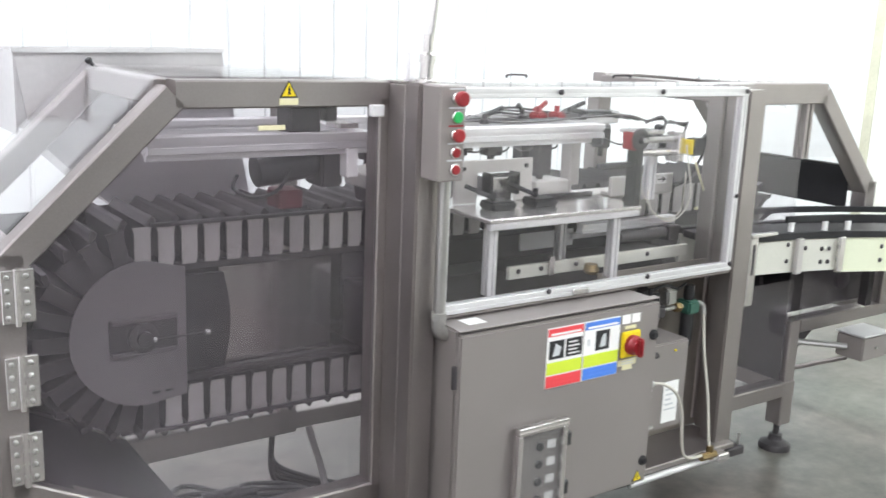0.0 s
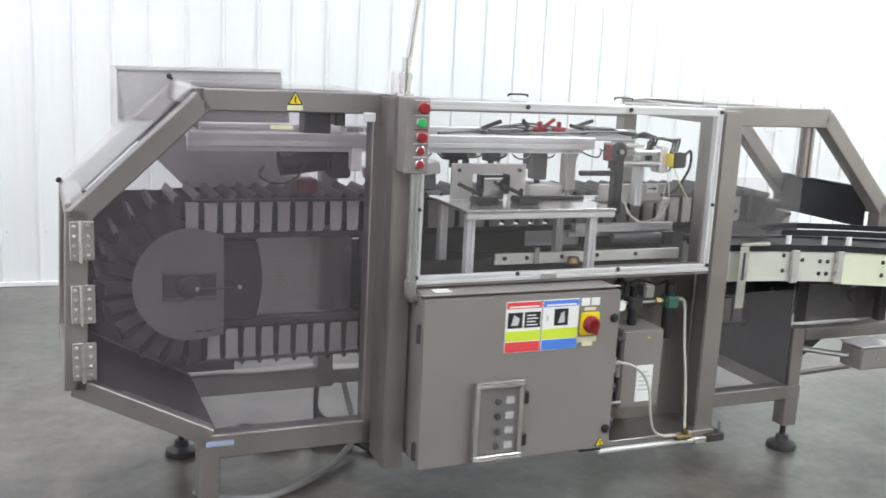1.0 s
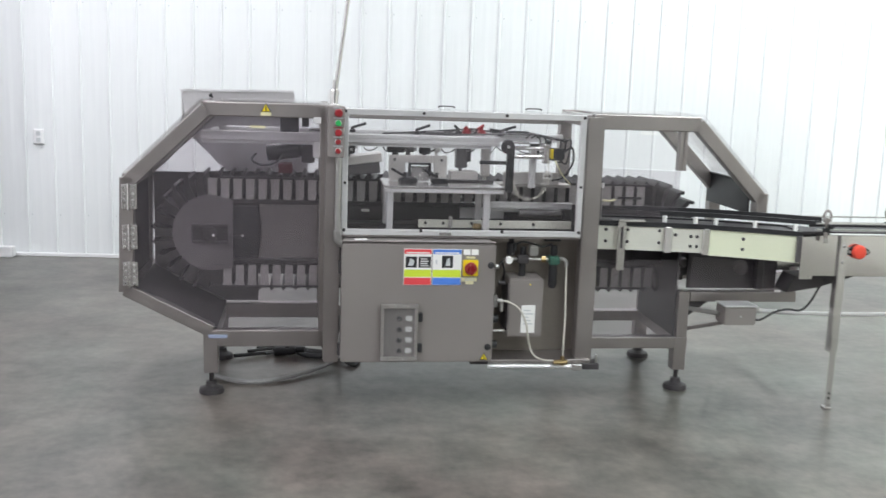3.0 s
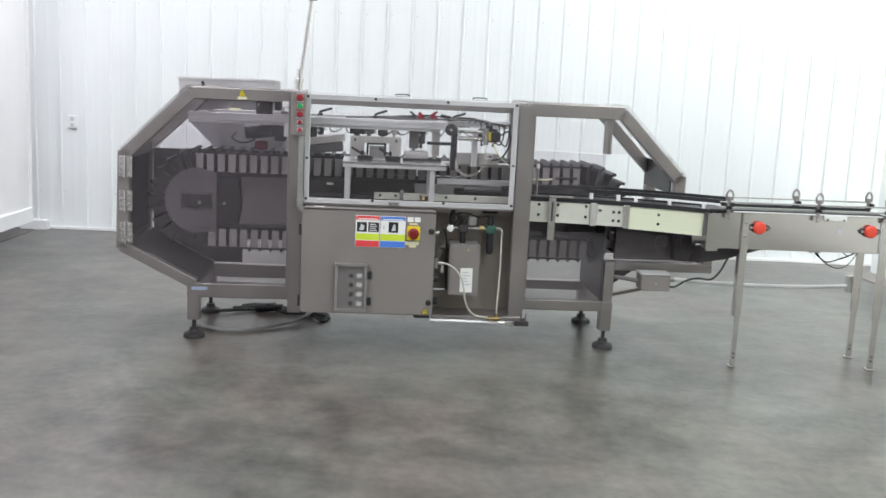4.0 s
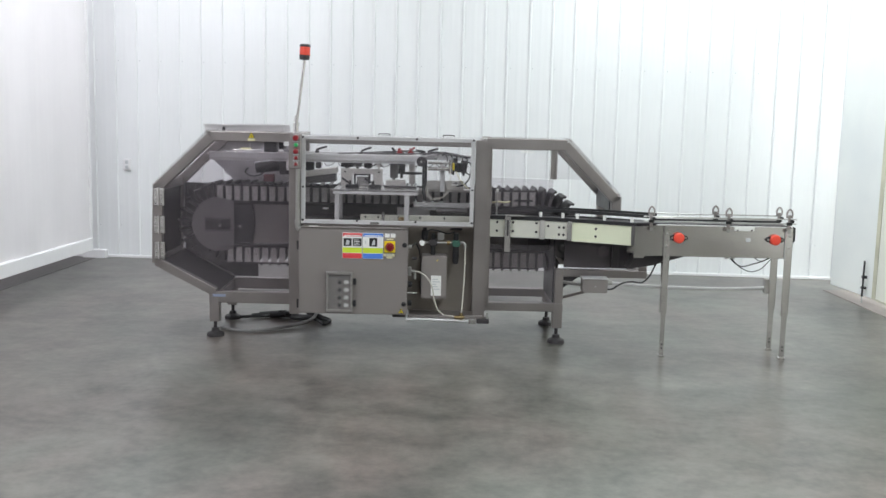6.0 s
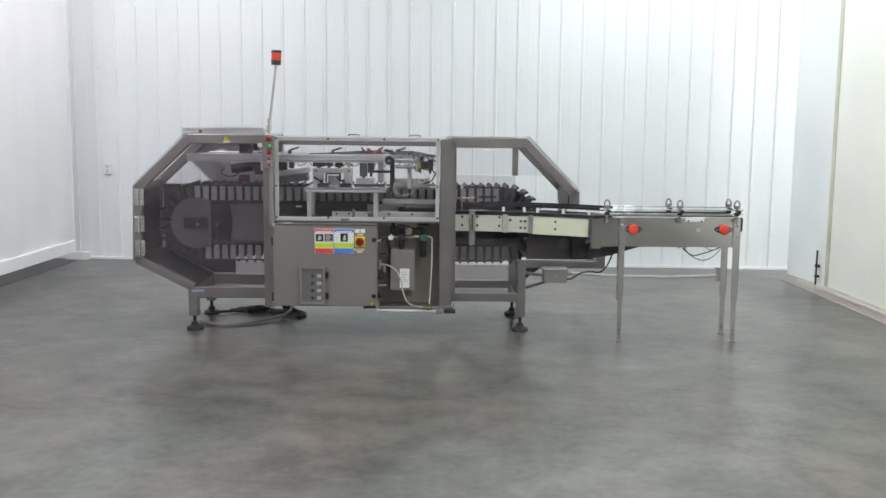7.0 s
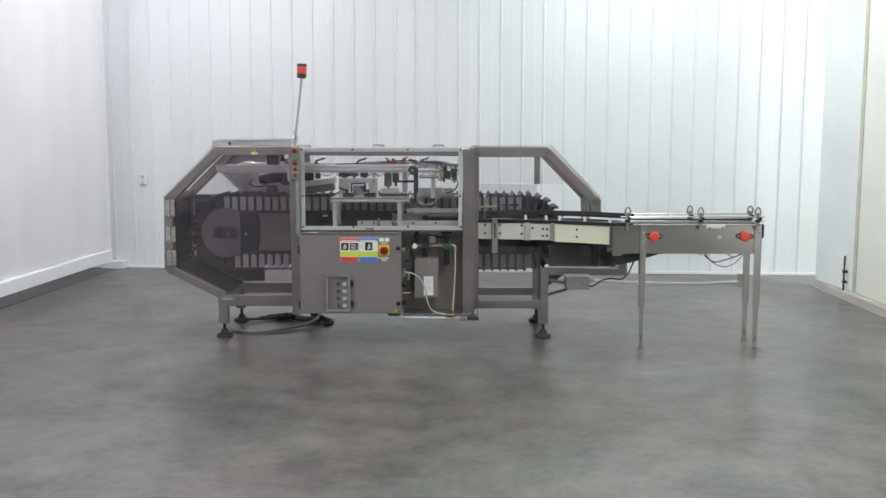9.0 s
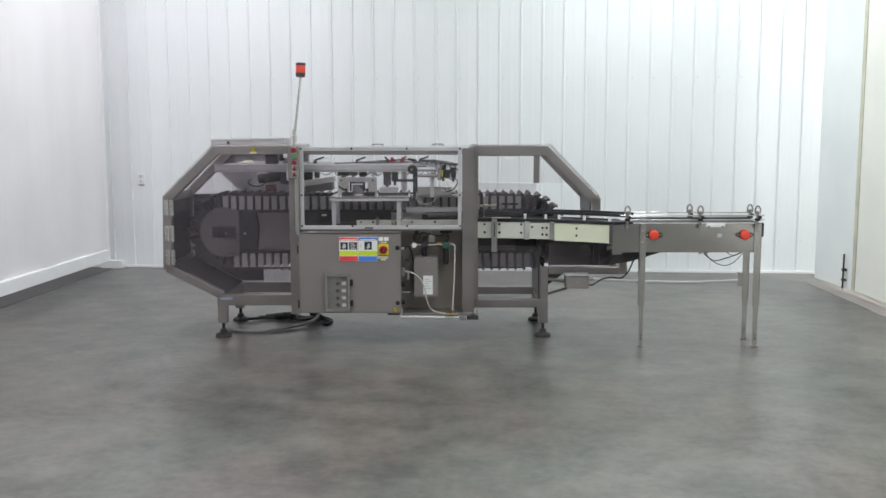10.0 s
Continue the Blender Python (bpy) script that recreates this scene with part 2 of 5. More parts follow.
def tslot(p, q, w=0.04, h=None, up=(0, 1, 0)):
    """Aluminium profile with a groove along each side."""
    h = h or w
    a, b, s, d = w / 2, h / 2, w * 0.11, w * 0.16
    pts = []
    for (x0, y0), (x1, y1) in (((-a, -b), (a, -b)), ((a, -b), (a, b)), ((a, b), (-a, b)), ((-a, b), (-a, -b))):
        mx, my, L = (x0 + x1) / 2, (y0 + y1) / 2, math.hypot(x1 - x0, y1 - y0)
        ux, uy = (x1 - x0) / L, (y1 - y0) / L
        nx, ny = -uy, ux
        c = w * 0.06
        pts += [(x0 + ux * c, y0 + uy * c), (mx - ux * s, my - uy * s), (mx - ux * s + nx * d, my - uy * s + ny * d), (mx + ux * s + nx * d, my + uy * s + ny * d), (mx + ux * s, my + uy * s), (x1 - ux * c, y1 - uy * c)]
    return extrude(pts, p, q, up)


def cyl(p, q, r, n=16, r2=None, up=(0, 1, 0)):
    m, L = frame_of(p, q, up)
    bm = bmesh.new()
    bmesh.ops.create_cone(bm, cap_ends=True, segments=n, radius1=r, radius2=r if r2 is None else r2, depth=L, matrix=m @ Matrix.Translation((0, 0, L / 2)))
    return bm


def lathe(profile, p, q, n=20, up=(0, 1, 0)):
    """A turned body: (radius, height) pairs about the line from p towards q."""
    m, _ = frame_of(p, q, up)
    bm = bmesh.new()
    rings = [[bm.verts.new(m @ Vector((r * math.cos(2 * math.pi * i / n), r * math.sin(2 * math.pi * i / n), h))) for i in range(n)] for r, h in profile]
    for a, b in zip(rings, rings[1:]):
        for i in range(n):
            bm.faces.new((a[i], a[(i + 1) % n], b[(i + 1) % n], b[i]))
    bm.faces.new(rings[0][::-1])
    bm.faces.new(rings[-1])
    return bm


def hose(points, r, n=8, steps=6):
    """A round cable along a smooth line through the points."""
    P = [Vector(p) for p in points]
    P = [P[0] * 2 - P[1]] + P + [P[-1] * 2 - P[-2]]
    line = []
    for i in range(1, len(P) - 2):
        for s in range(steps):
            t = s / steps
            a, b, c, d = P[i - 1:i + 3]
            line.append(0.5 * (2 * b + (c - a) * t + (2 * a - 5 * b + 4 * c - d) * t * t + (3 * b - a - 3 * c + d) * t ** 3))
    line.append(P[-2])
    bm, rings, x = bmesh.new(), [], None
    for i, p in enumerate(line):
        z = (line[min(i + 1, len(line) - 1)] - line[max(i - 1, 0)]).normalized()
        x = (x - z * x.dot(z)).normalized() if x else z.orthogonal().normalized()
        y = z.cross(x)
        rings.append([bm.verts.new(p + r * (math.cos(2 * math.pi * k / n) * x + math.sin(2 * math.pi * k / n) * y)) for k in range(n)])
    for a, b in zip(rings, rings[1:]):
        for k in range(n):
            bm.faces.new((a[k], a[(k + 1) % n], b[(k + 1) % n], b[k]))
    bm.faces.new(rings[0][::-1])
    bm.faces.new(rings[-1])
    return bm


def slab(points, y0, y1, bev=0.0):
    """An outline (x, z) given thickness from y0 to y1."""
    bm = bmesh.new()
    a = [bm.verts.new((x, y0, z)) for x, z in points]
    b = [bm.verts.new((x, y1, z)) for x, z in points]
    k = len(points)
    for i in range(k):
        bm.faces.new((a[i], b[i], b[(i + 1) % k], a[(i + 1) % k]))
    bm.faces.new(a)
    bm.faces.new(b[::-1])
    bmesh.ops.recalc_face_normals(bm, faces=bm.faces[:])
    if bev:
        bmesh.ops.bevel(bm, geom=bm.edges[:], offset=bev, segments=1, affect="EDGES")
    return bm


def join(*parts):
    out = bmesh.new()
    for b in parts:
        me = bpy.data.meshes.new("tmp")
        b.to_mesh(me)
        out.from_mesh(me)
        bpy.data.meshes.remove(me)
        b.free()
    return out


def moved(bm, m):
    bmesh.ops.transform(bm, matrix=m, verts=bm.verts[:])
    return bm


def smooth(ob, angle=35):
    me = ob.data
    me.shade_smooth()
    me.set_sharp_from_angle(angle=radians(angle))
    return ob


BASE = {}


def thing(name, base, label, category, group="", kind="", at=None):
    """An empty at the thing's base; its parts are given in the coordinates of the space at (the machine's, unless told)."""
    at = MACH if at is None else at
    ob = new(name)
    ob.empty_display_size = 0.05
    ob.matrix_world = at @ Matrix.Translation(base)
    BASE[ob] = Vector(base)
    return tagged(ob, label, category, group, kind)


def part(name, bm, mat, parent, label=""):
    me = bpy.data.meshes.new(name)
    root = parent
    off = BASE[parent]
    bmesh.ops.translate(bm, vec=-off, verts=bm.verts[:])
    bmesh.ops.recalc_face_normals(bm, faces=bm.faces[:])
    bm.to_mesh(me)
    bm.free()
    me.materials.append(mat)
    ob = new(name, me)
    ob.parent = root
    BASE[ob] = off
    if label:
        ob["label"] = label
    return smooth(ob)


def solid(name, bm, mat, label, category, kind="", at=None, group=""):
    """A thing that is one mesh."""
    me = bpy.data.meshes.new(name)
    bmesh.ops.recalc_face_normals(bm, faces=bm.faces[:])
    bm.to_mesh(me)
    bm.free()
    me.materials.append(mat)
    ob = new(name, me)
    ob.matrix_world = MACH if at is None else at
    BASE[ob] = Vector((0, 0, 0))
    smooth(ob)
    return tagged(ob, label, category, group, kind)

# ---- the hall ----
XL, XR, YB, YF, ZC = -4.2, 9.6, 5.72, -10.0, 4.8
SL, SLE = -1.30, 5.1   # liner sheet: plan line and far end
solid("floor", box(XL - 0.3, XR + 0.5, YF - 0.2, YB + 0.3, -0.2, 0, 0), FLOOR, "polished mottled grey concrete slab floor", "floor", "structure", at=I4)
solid("ceiling", box(XL - 0.3, XR + 0.5, YF - 0.2, YB + 0.3, ZC, ZC + 0.15, 0), PANEL, "white ribbed sheet ceiling of the hall", "ceiling", "structure", at=I4)

# back wall: steel liner panels with a rib every nine inches
wall_north = solid("wall_north", box(XL - 0.3, XR + 0.5, YB + 0.03, YB + 0.25, 0, ZC, 0), PANEL, "wall of white ribbed steel liner panels", "wall", "structure", at=I4)
PITCH, RIBW, RIBD = 0.2286, 0.028, 0.018


def panel_mesh(n):
    """One sheet, n pitches wide: raised ribs, faint stiffening beads in the pans between."""
    pts = []
    for i in range(n):
        a = i * PITCH
        pts += [(a, 0), (a + 0.007, -RIBD), (a + RIBW - 0.007, -RIBD), (a + RIBW, 0)]
        c = a + RIBW + (PITCH - RIBW) * 0.5
        pts += [(c - 0.03, 0), (c, -0.0012), (c + 0.03, 0)]
    pts.append((n * PITCH, 0))
    bm = bmesh.new()
    rows = [[bm.verts.new((x, y, z)) for x, y in pts] for z in (0, ZC)]
    back = [[bm.verts.new((x, 0.012, z)) for x in (0, n * PITCH)] for z in (0, ZC)]
    for i in range(len(pts) - 1):
        bm.faces.new((rows[0][i], rows[0][i + 1], rows[1][i + 1], rows[1][i]))
    bm.faces.new((back[0][1], back[0][0], back[1][0], back[1][1]))
    bm.faces.new((rows[0][0], rows[1][0], back[1][0], back[0][0]))
    bm.faces.new((rows[0][-1], back[0][1], back[1][1], rows[1][-1]))
    me = bpy.data.meshes.new("panel")
    bm.to_mesh(me)
    me.materials.append(PANEL)
    return me


sheet = panel_mesh(4)
RIB0 = -2.638 - 8 * PITCH
for i in range(15):
    ob = new("panel", sheet)
    ob.parent = wall_north
    ob.location = (RIB0 + i * 4 * PITCH, YB + 0.016, 0)
screws = bmesh.new()
for i in range(59):
    for z in (2.09, 0.35):
        moved_screw = cyl((0, 0, 0), (0, -0.006, 0), 0.006, 6)
        moved(moved_screw, Matrix.Translation((RIB0 + i * PITCH + 0.05, YB + 0.017, z)))
        screws = join(screws, moved_screw)
tagged(part("screws", screws, GREYP, wall_north), kind="stuff")
solid("baseboard_north", box(XL, XR, YB - 0.02, YB, 0, 0.03, 0.003), WHITE, "thin white sheet-metal base trim along the ribbed wall", "baseboard", "structure", at=I4)

# a hanging liner sheet on one side, clear of the floor
solid("wall_west", box(XL - 0.3, XL, YF, YB + 0.03, 0, ZC, 0), LINER, "white wall behind the hung liner sheet", "wall", "structure", at=I4)


def hung_sheet():
    bm = bmesh.new()
    ny, nz = 160, 8
    grid = []
    for j in range(nz + 1):
        z = 0.27 + (ZC - 0.27) * j / nz
        row = []
        for i in range(ny + 1):
            y = YF + (SLE - YF) * i / ny
            d = 0.014 * math.sin(y * 5.3 + 0.3 * z) + 0.010 * math.sin(y * 11.7 + 1.0) + 0.02 * noise.noise((y * 0.8, z * 0.25, 3.0))
            row.append(bm.verts.new((SL + d * 0.8, y, z)))
        grid.append(row)
    for j in range(nz):
        for i in range(ny):
            bm.faces.new((grid[j][i], grid[j][i + 1], grid[j + 1][i + 1], grid[j + 1][i]))
    r = bmesh.ops.extrude_face_region(bm, geom=bm.faces[:])
    bmesh.ops.translate(bm, vec=(-0.012, 0, 0), verts=[v for v in r["geom"] if isinstance(v, bmesh.types.BMVert)])
    return bm


liner = thing("wall_liner", (SL, 0, 0.16), "white plastic liner sheet hanging in soft folds with a stiff hem", "wall liner", kind="structure", at=I4)
part("sheet", hung_sheet(), LINER, liner)
part("hem", slab([(SL - 0.03, 0.165), (SL + 0.035, 0.165), (SL + 0.030, 0.278), (SL + 0.022, 0.285), (SL - 0.03, 0.285)], YF, SLE), WHITE, liner, "white stiff hem bar")
part("foot_block", box(SL - 0.30, SL - 0.05, YB - 0.12, YB - 0.03, 0, 0.09, 0.006), WHITE, liner)
part("edge_strip", box(SL - 0.02, SL + 0.022, SLE, SLE + 0.03, 0.20, ZC, 0.006), WHITE, liner)

# the other side: a pale partition with a cream bay nearer, on a concrete kerb
solid("wall_far_east", box(XR, XR + 0.25, YF, YB + 0.03, 0, ZC, 0), PANEL, "plain white wall closing the hall", "wall", "structure", at=I4)
PART_AT = pose(6.05, 5.04, 0, 0, 0, 9.5)      # runs from its far end along -y
BAY_AT = pose(6.178, 4.272, 0, 0, 0, 4.5)
solid("wall_east", box(0, 0.06, -0.775, 0, 0.06, ZC, 0.004), PALE, "pale blue-white painted partition ending clear of the floor", "wall", "structure", at=PART_AT)
solid("wall_east_bay", box(-0.015, 0.06, -14.2, 0, 0.06, ZC, 0.01), CREAMW, "cream-white stained wall bay standing slightly proud", "wall", "structure", at=BAY_AT)
solid("trim", box(-0.021, -0.0175, -0.075, -0.006, 0.065, ZC, 0), SEAL, "aged buff sealant strip down the bay edge", "trim", "structure", at=BAY_AT)
solid("trim", box(-0.020, -0.0175, -14.2, -0.08, 0.062, 0.075, 0), SEAL, "stained buff strip along the bottom of the bay", "trim", "structure", at=BAY_AT)
solid("floor_strip_east", box(-0.13, 0.30, -14.1, 0.78, 0.0, 0.004, 0), STRIP, "pinkish floor strip under the partition, paler than the slab", "floor strip", "structure", at=BAY_AT)
# this strip paints the shadow on the floor past the hung sheet
solid("floor_strip_west", box(XL, -1.46, YF, YB - 0.03, 0.0, 0.004, 0), STRIP_SHADE, "dull grey floor strip painting the shade under the liner sheet", "floor strip", "structure", at=I4)
# added out of view: gives the machine's metal something dark to reflect
solid("wall_south", box(XL - 0.3, XR + 0.5, YF - 0.2, YF, 0, ZC, 0), DULL, "unseen grey wall added to close the hall and darken reflections", "wall", "structure", at=I4)

outlet = thing("wall_outlet", (-1.14, YB, 1.0), "white double power outlet in a plate on the ribbed wall", "power outlet", at=I4)
part("cover_plate", box(-1.18, -1.10, YB - 0.006, YB + 0.018, 0.94, 1.06, 0.004), WHITE, outlet)
for dz in (-0.027, 0.027):
    part("socket", box(-1.157, -1.123, YB - 0.010, YB - 0.004, 1.0 + dz - 0.018, 1.0 + dz + 0.018, 0.004), GREYP, outlet)
rod = thing("floor_bolt", (6.125, 4.40, 0), "black drop bolt on the pale partition reaching the floor", "drop bolt", at=I4)
part("shaft", cyl((6.123, 4.40, 0.06), (6.125, 4.40, 0.385), 0.009, 8), BLACK, rod)
part("lower_pin", cyl((6.123, 4.40, 0.0), (6.123, 4.40, 0.06), 0.006, 8), GREYP, rod)
part("guide", box(6.11, 6.152, 4.382, 4.418, 0.225, 0.25, 0.003), BLACK, rod)
part("guide", box(6.11, 6.152, 4.382, 4.418, 0.13, 0.15, 0.003), BLACK, rod)

for lx, ly, lc in LAMPS:
    f = thing("ceiling_lamp", (lx, ly, LAMP_Z), "white fluorescent high-bay ceiling fixture", "ceiling lamp", "ceiling lamps", at=I4)
    part("housing", box(lx - 0.3, lx + 0.3, ly - 1.25, ly + 1.25, LAMP_Z, LAMP_Z + 0.06, 0.01), WHITE, f)
    for k in (-0.2, 0, 0.2):
        part("tube", cyl((lx + k, ly - 1.18, LAMP_Z - 0.03), (lx + k, ly + 1.18, LAMP_Z - 0.03), 0.02, 10), TUBE, f)
    for s in (-1, 1):
        part("hanger", cyl((lx, ly + s, LAMP_Z + 0.06), (lx, ly + s, ZC), 0.006, 6), GALV, f)

# ---- the packing machine: frame ----
YA, YZ, TW = 0.256, 0.916, 0.066      # front face, rear face, tube width
YM, YR = YA + TW / 2, YZ - TW / 2
mf = thing("machine_frame", (0, 0.6, 0), "welded bead-blasted steel frame with clear polycarbonate guards", "machine frame")
h = TW / 2


def side_frame(y, front):
    L = "grey bead-blasted square steel tube"
    part("beam", bar((-1.236 + 0.03, y, 1.445 - h), (-0.6, y, 1.445 - h), TW, TW), FRAME, mf, L)
    part("beam", bar((-1.236 + 0.03, y, 1.445 - 0.036), (-1.611 + 0.028, y, 1.074 - 0.028), TW, TW), FRAME, mf)
    part("post", bar((-1.611 + h, y, 1.074), (-1.625 + h, y, 0.518), TW, TW), FRAME, mf)
    part("beam", bar((-1.625 + 0.03, y, 0.518 + 0.01), (-1.226 + 0.04, y, 0.318), TW * 0.9, TW), FRAME, mf)
    part("beam", bar((-1.226, y, 0.285), (-0.6, y, 0.285), 0.082, TW), FRAME, mf)
    part("beam", bar((0.70, y, 1.403), (1.276 - 0.02, y, 1.403), 0.075, TW), FRAME, mf)
    part("beam", bar((1.276 - 0.028, y, 1.441 - 0.036), (1.655 - 0.03, y, 1.049 - 0.028), TW, TW), FRAME, mf)
    part("post", bar((1.655 - h, y, 1.055), (1.655 - h, y, 0.935 if front else 0.5), TW, TW), FRAME, mf)
    part("beam", bar((0.70, y, 0.257), (1.272, y, 0.257), 0.06, TW), FRAME, mf)
    part("post", bar((1.24, y, 0.28), (1.24, y, 0.532), 0.06, 0.06), FRAME, mf)
    part("beam", bar((1.272, y, 0.506), (1.859, y, 0.506), 0.053, 0.06), FRAME, mf)
    part("post", bar((1.83, y, 0.532), (1.83, y, 0.68), 0.058, 0.06), FRAME, mf)


side_frame(YM, True)
side_frame(YR, False)
for x, z in ((-1.206, 1.412), (-1.578, 1.058), (-1.592, 0.54), (-1.19, 0.285), (1.24, 1.403), (1.622, 1.04), (1.24, 0.257), (-0.633, 1.412), (0.711, 1.403), (1.83, 0.506)):
    part("cross_beam", bar((x, YM + h, z), (x, YR - h, z), TW * 0.92, TW * 0.92, up=(0, 0, 1)), FRAME, mf)
part("beam", bar((-0.6, YR, 1.385), (0.7, YR, 1.382), 0.05, TW), FRAME, mf)
part("beam", bar((-0.6, YR, 0.285), (0.7, YR, 0.26), 0.06, TW), FRAME, mf)
for x in (-0.633, 0.711):
    part("post", bar((x, YR, 0.25), (x, YR, 1.4), TW, TW), FRAME, mf)
    part("post", bar((x, YM, 0.25), (x, YM, 1.4), TW, TW), FRAME, mf)

# the front bay stands proud of the frame
part("corner_post", box(-0.642, -0.568, 0.108, 0.175, 0.204, 1.447, 0.005), FRAME, mf)
part("corner_post", box(0.6225, 0.708, 0.105, 0.175, 0.203, 1.428, 0.005), FRAME, mf)
part("side_plate", box(-0.640, -0.628, 0.176, YA - 0.001, 0.21, 1.44, 0.002), FRAME, mf)
part("side_plate", box(0.694, 0.706, 0.176, YA - 0.001, 0.22, 1.425, 0.002), FRAME, mf)
part("bay_sill", box(-0.566, 0.62, 0.112, 0.22, 0.8265, 0.8375, 0.003), FRAME, mf)
part("bay_floor", box(0.18, 0.6935, 0.075, 0.2615, 0.202, 0.222, 0.003), FRAME, mf)
part("mast_plate", box(-0.640, -0.57, 0.1755, 0.268, 1.4445, 1.447, 0), FRAME, mf)
part("bay_top", box(-0.56, 0.70, 0.14, 0.268, 1.436, 1.444, 0.002), FRAME, mf, "clear top sheet of the front bay").data.materials[0] = CLEAR
part("back_plate", box(0.16, 0.72, 0.262, 0.268, 0.22, 0.84, 0.002), TAN, mf, "brownish grey mounting plate behind the air unit")

# feet
for x, y in ((-1.19, YM), (1.236, YM), (-1.19, YR + 0.02), (1.236, YR + 0.02)):
    leg = part("leg", bar((x, y, 0.285), (x, y, 0.11), 0.07, 0.07), FRAME, mf)
    part("levelling_foot", lathe([(0.012, 0.115), (0.012, 0.06), (0.026, 0.058), (0.026, 0.046), (0.03, 0.036), (0.058, 0.024), (0.062, 0.012), (0.062, 0.0)][::-1], (x, y, 0), (x, y, 1), 20), DARK, leg, "dark round levelling foot on a threaded stem")

# guard sheets
PANE = "clear polycarbonate guard sheet"
part("guard_pane", slab([(-1.20, 1.38), (-1.55, 1.04), (-1.56, 0.54), (-1.17, 0.325), (-0.668, 0.325), (-0.668, 1.38)], YA + 0.012, YA + 0.018), SMOKY, mf, "scuffed polycarbonate guard sheet with a smoky haze")
part("guard_pane", slab([(0.735, 1.366), (1.24, 1.366), (1.45, 1.165), (0.735, 1.175)], YA + 0.012, YA + 0.018), CLEAR, mf, PANE)
part("guard_pane", slab([(0.745, 0.925), (1.175, 0.925), (1.175, 1.16), (0.745, 1.17)], YA + 0.022, YA + 0.027), SMOKY, mf, "scuffed polycarbonate guard sheet")
part("guard_pane", slab([(0.735, 0.70), (1.21, 0.70), (1.21, 0.285), (0.735, 0.285)], YA + 0.012, YA + 0.018), SMOKY, mf, PANE)
part("guard_pane", slab([(1.27, 0.72), (1.80, 0.68), (1.80, 0.53), (1.27, 0.53)], YA + 0.012, YA + 0.018), SMOKY, mf, PANE)
part("guard_pane", slab([(-1.20, 1.38), (-1.55, 1.04), (-1.56, 0.54), (-1.17, 0.325), (-0.655, 0.325), (-0.655, 1.38)], YZ - 0.02, YZ - 0.014), CLEAR, mf, PANE)
part("guard_pane", slab([(-1.232, 1.452), (-1.607, 1.081), (-1.6115, 1.0855), (-1.2365, 1.4565)], YM, YR), CLEAR, mf, PANE)
part("guard_pane", slab([(1.28, 1.448), (1.66, 1.056), (1.6645, 1.0605), (1.2845, 1.4525)], YM, YR), CLEAR, mf, PANE)
part("guard_pane", box(-1.22, -0.66, YM, YR, 1.447, 1.452, 0), CLEAR, mf, PANE)
part("guard_pane", box(0.74, 1.26, YM, YR, 1.443, 1.448, 0), CLEAR, mf, PANE)
for zc in (0.985, 0.79, 0.61):
    hg = part("hinge", box(-1.60, -1.57, YA - 0.012, YA, zc - 0.06, zc + 0.06, 0.002), STEEL, mf, "bright stainless hinge leaf on the guard")
    part("hinge_leaf", box(-1.566, -1.53, YA - 0.010, YA + 0.002, zc - 0.06, zc + 0.06, 0.002), STEEL, hg)
    part("hinge_pin", cyl((-1.568, YA - 0.014, zc - 0.064), (-1.568, YA - 0.014, zc + 0.064), 0.007, 10), STEEL, hg)
    for dz in (-0.045, -0.015, 0.015, 0.045):
        for dx in (-1.588, -1.548):
            part("screw", lathe([(0.006, 0), (0.006, 0.003), (0.003, 0.005)], (dx, YA - 0.011, zc + dz), (dx, -1, zc + dz), 8), GALV, hg)
for x, z in ((-1.235, 1.46), (-1.61, 1.09)):
    for y in (YR - 0.05,):
        part("knob", lathe([(0.005, 0), (0.005, 0.012), (0.010, 0.012), (0.010, 0.022), (0.006, 0.026)], (x + 0.01, y, z - 0.012), (x - 0.4, y, z + 0.4), 10), BLACK, mf)
for x0, x1 in ((-0.06, 0.02), (0.40, 0.48)):
    part("top_handle", hose([(x0, 0.5, 1.44), (x0 + 0.006, 0.5, 1.449), (x1 - 0.006, 0.5, 1.449), (x1, 0.5, 1.44)], 0.0035), DARK, mf)
part("hanging_bar", tslot((1.177, YA + 0.03, 1.37), (1.177, YA + 0.03, 1.165), 0.042), FRAME, mf, "short hanging grey steel profile")
part("label_strip", box(0.94, 1.03, YA + 0.008, YA + 0.011, 1.345, 1.357, 0), PAPER, mf)
part("label_strip", box(-1.0, -0.93, YA + 0.007, YA + 0.011, 1.325, 1.337, 0), BUFF, mf)
part("door_switch", box(-0.70, -0.662, YA - 0.02, YA, 1.355, 1.385, 0.003), WHITE, mf, "small white guard switch")
# a thin pale blue patch paints the beam's faint reflection
part("blue_reflection", box(-1.20, -1.11, YA - 0.003, YA, 0.288, 0.306, 0), PALEBLUE, mf, "faint pale blue reflection painted on the lower beam")

# yellow warning signs
def warning(parent, x, z, y, s):
    t = part("warning_sign", slab([(x - s, z - s * 0.8), (x + s, z - s * 0.8), (x, z + s * 0.95)], y - 0.002, y - 0.0004), BLACK, parent, "yellow and black warning triangle sticker")
    part("yellow_field", slab([(x - s * 0.78, z - s * 0.66), (x + s * 0.78, z - s * 0.66), (x, z + s * 0.72)], y - 0.0034, y - 0.0022), YELLOW, t)
    part("symbol_bar", slab([(x - s * 0.10, z - s * 0.5), (x + s * 0.22, z - s * 0.5), (x + s * 0.02, z - s * 0.1), (x + s * 0.2, z - s * 0.1), (x, z + s * 0.4), (x - s * 0.1, z + s * 0.02)], y - 0.0046, y - 0.0036), BLACK, t)
    return t


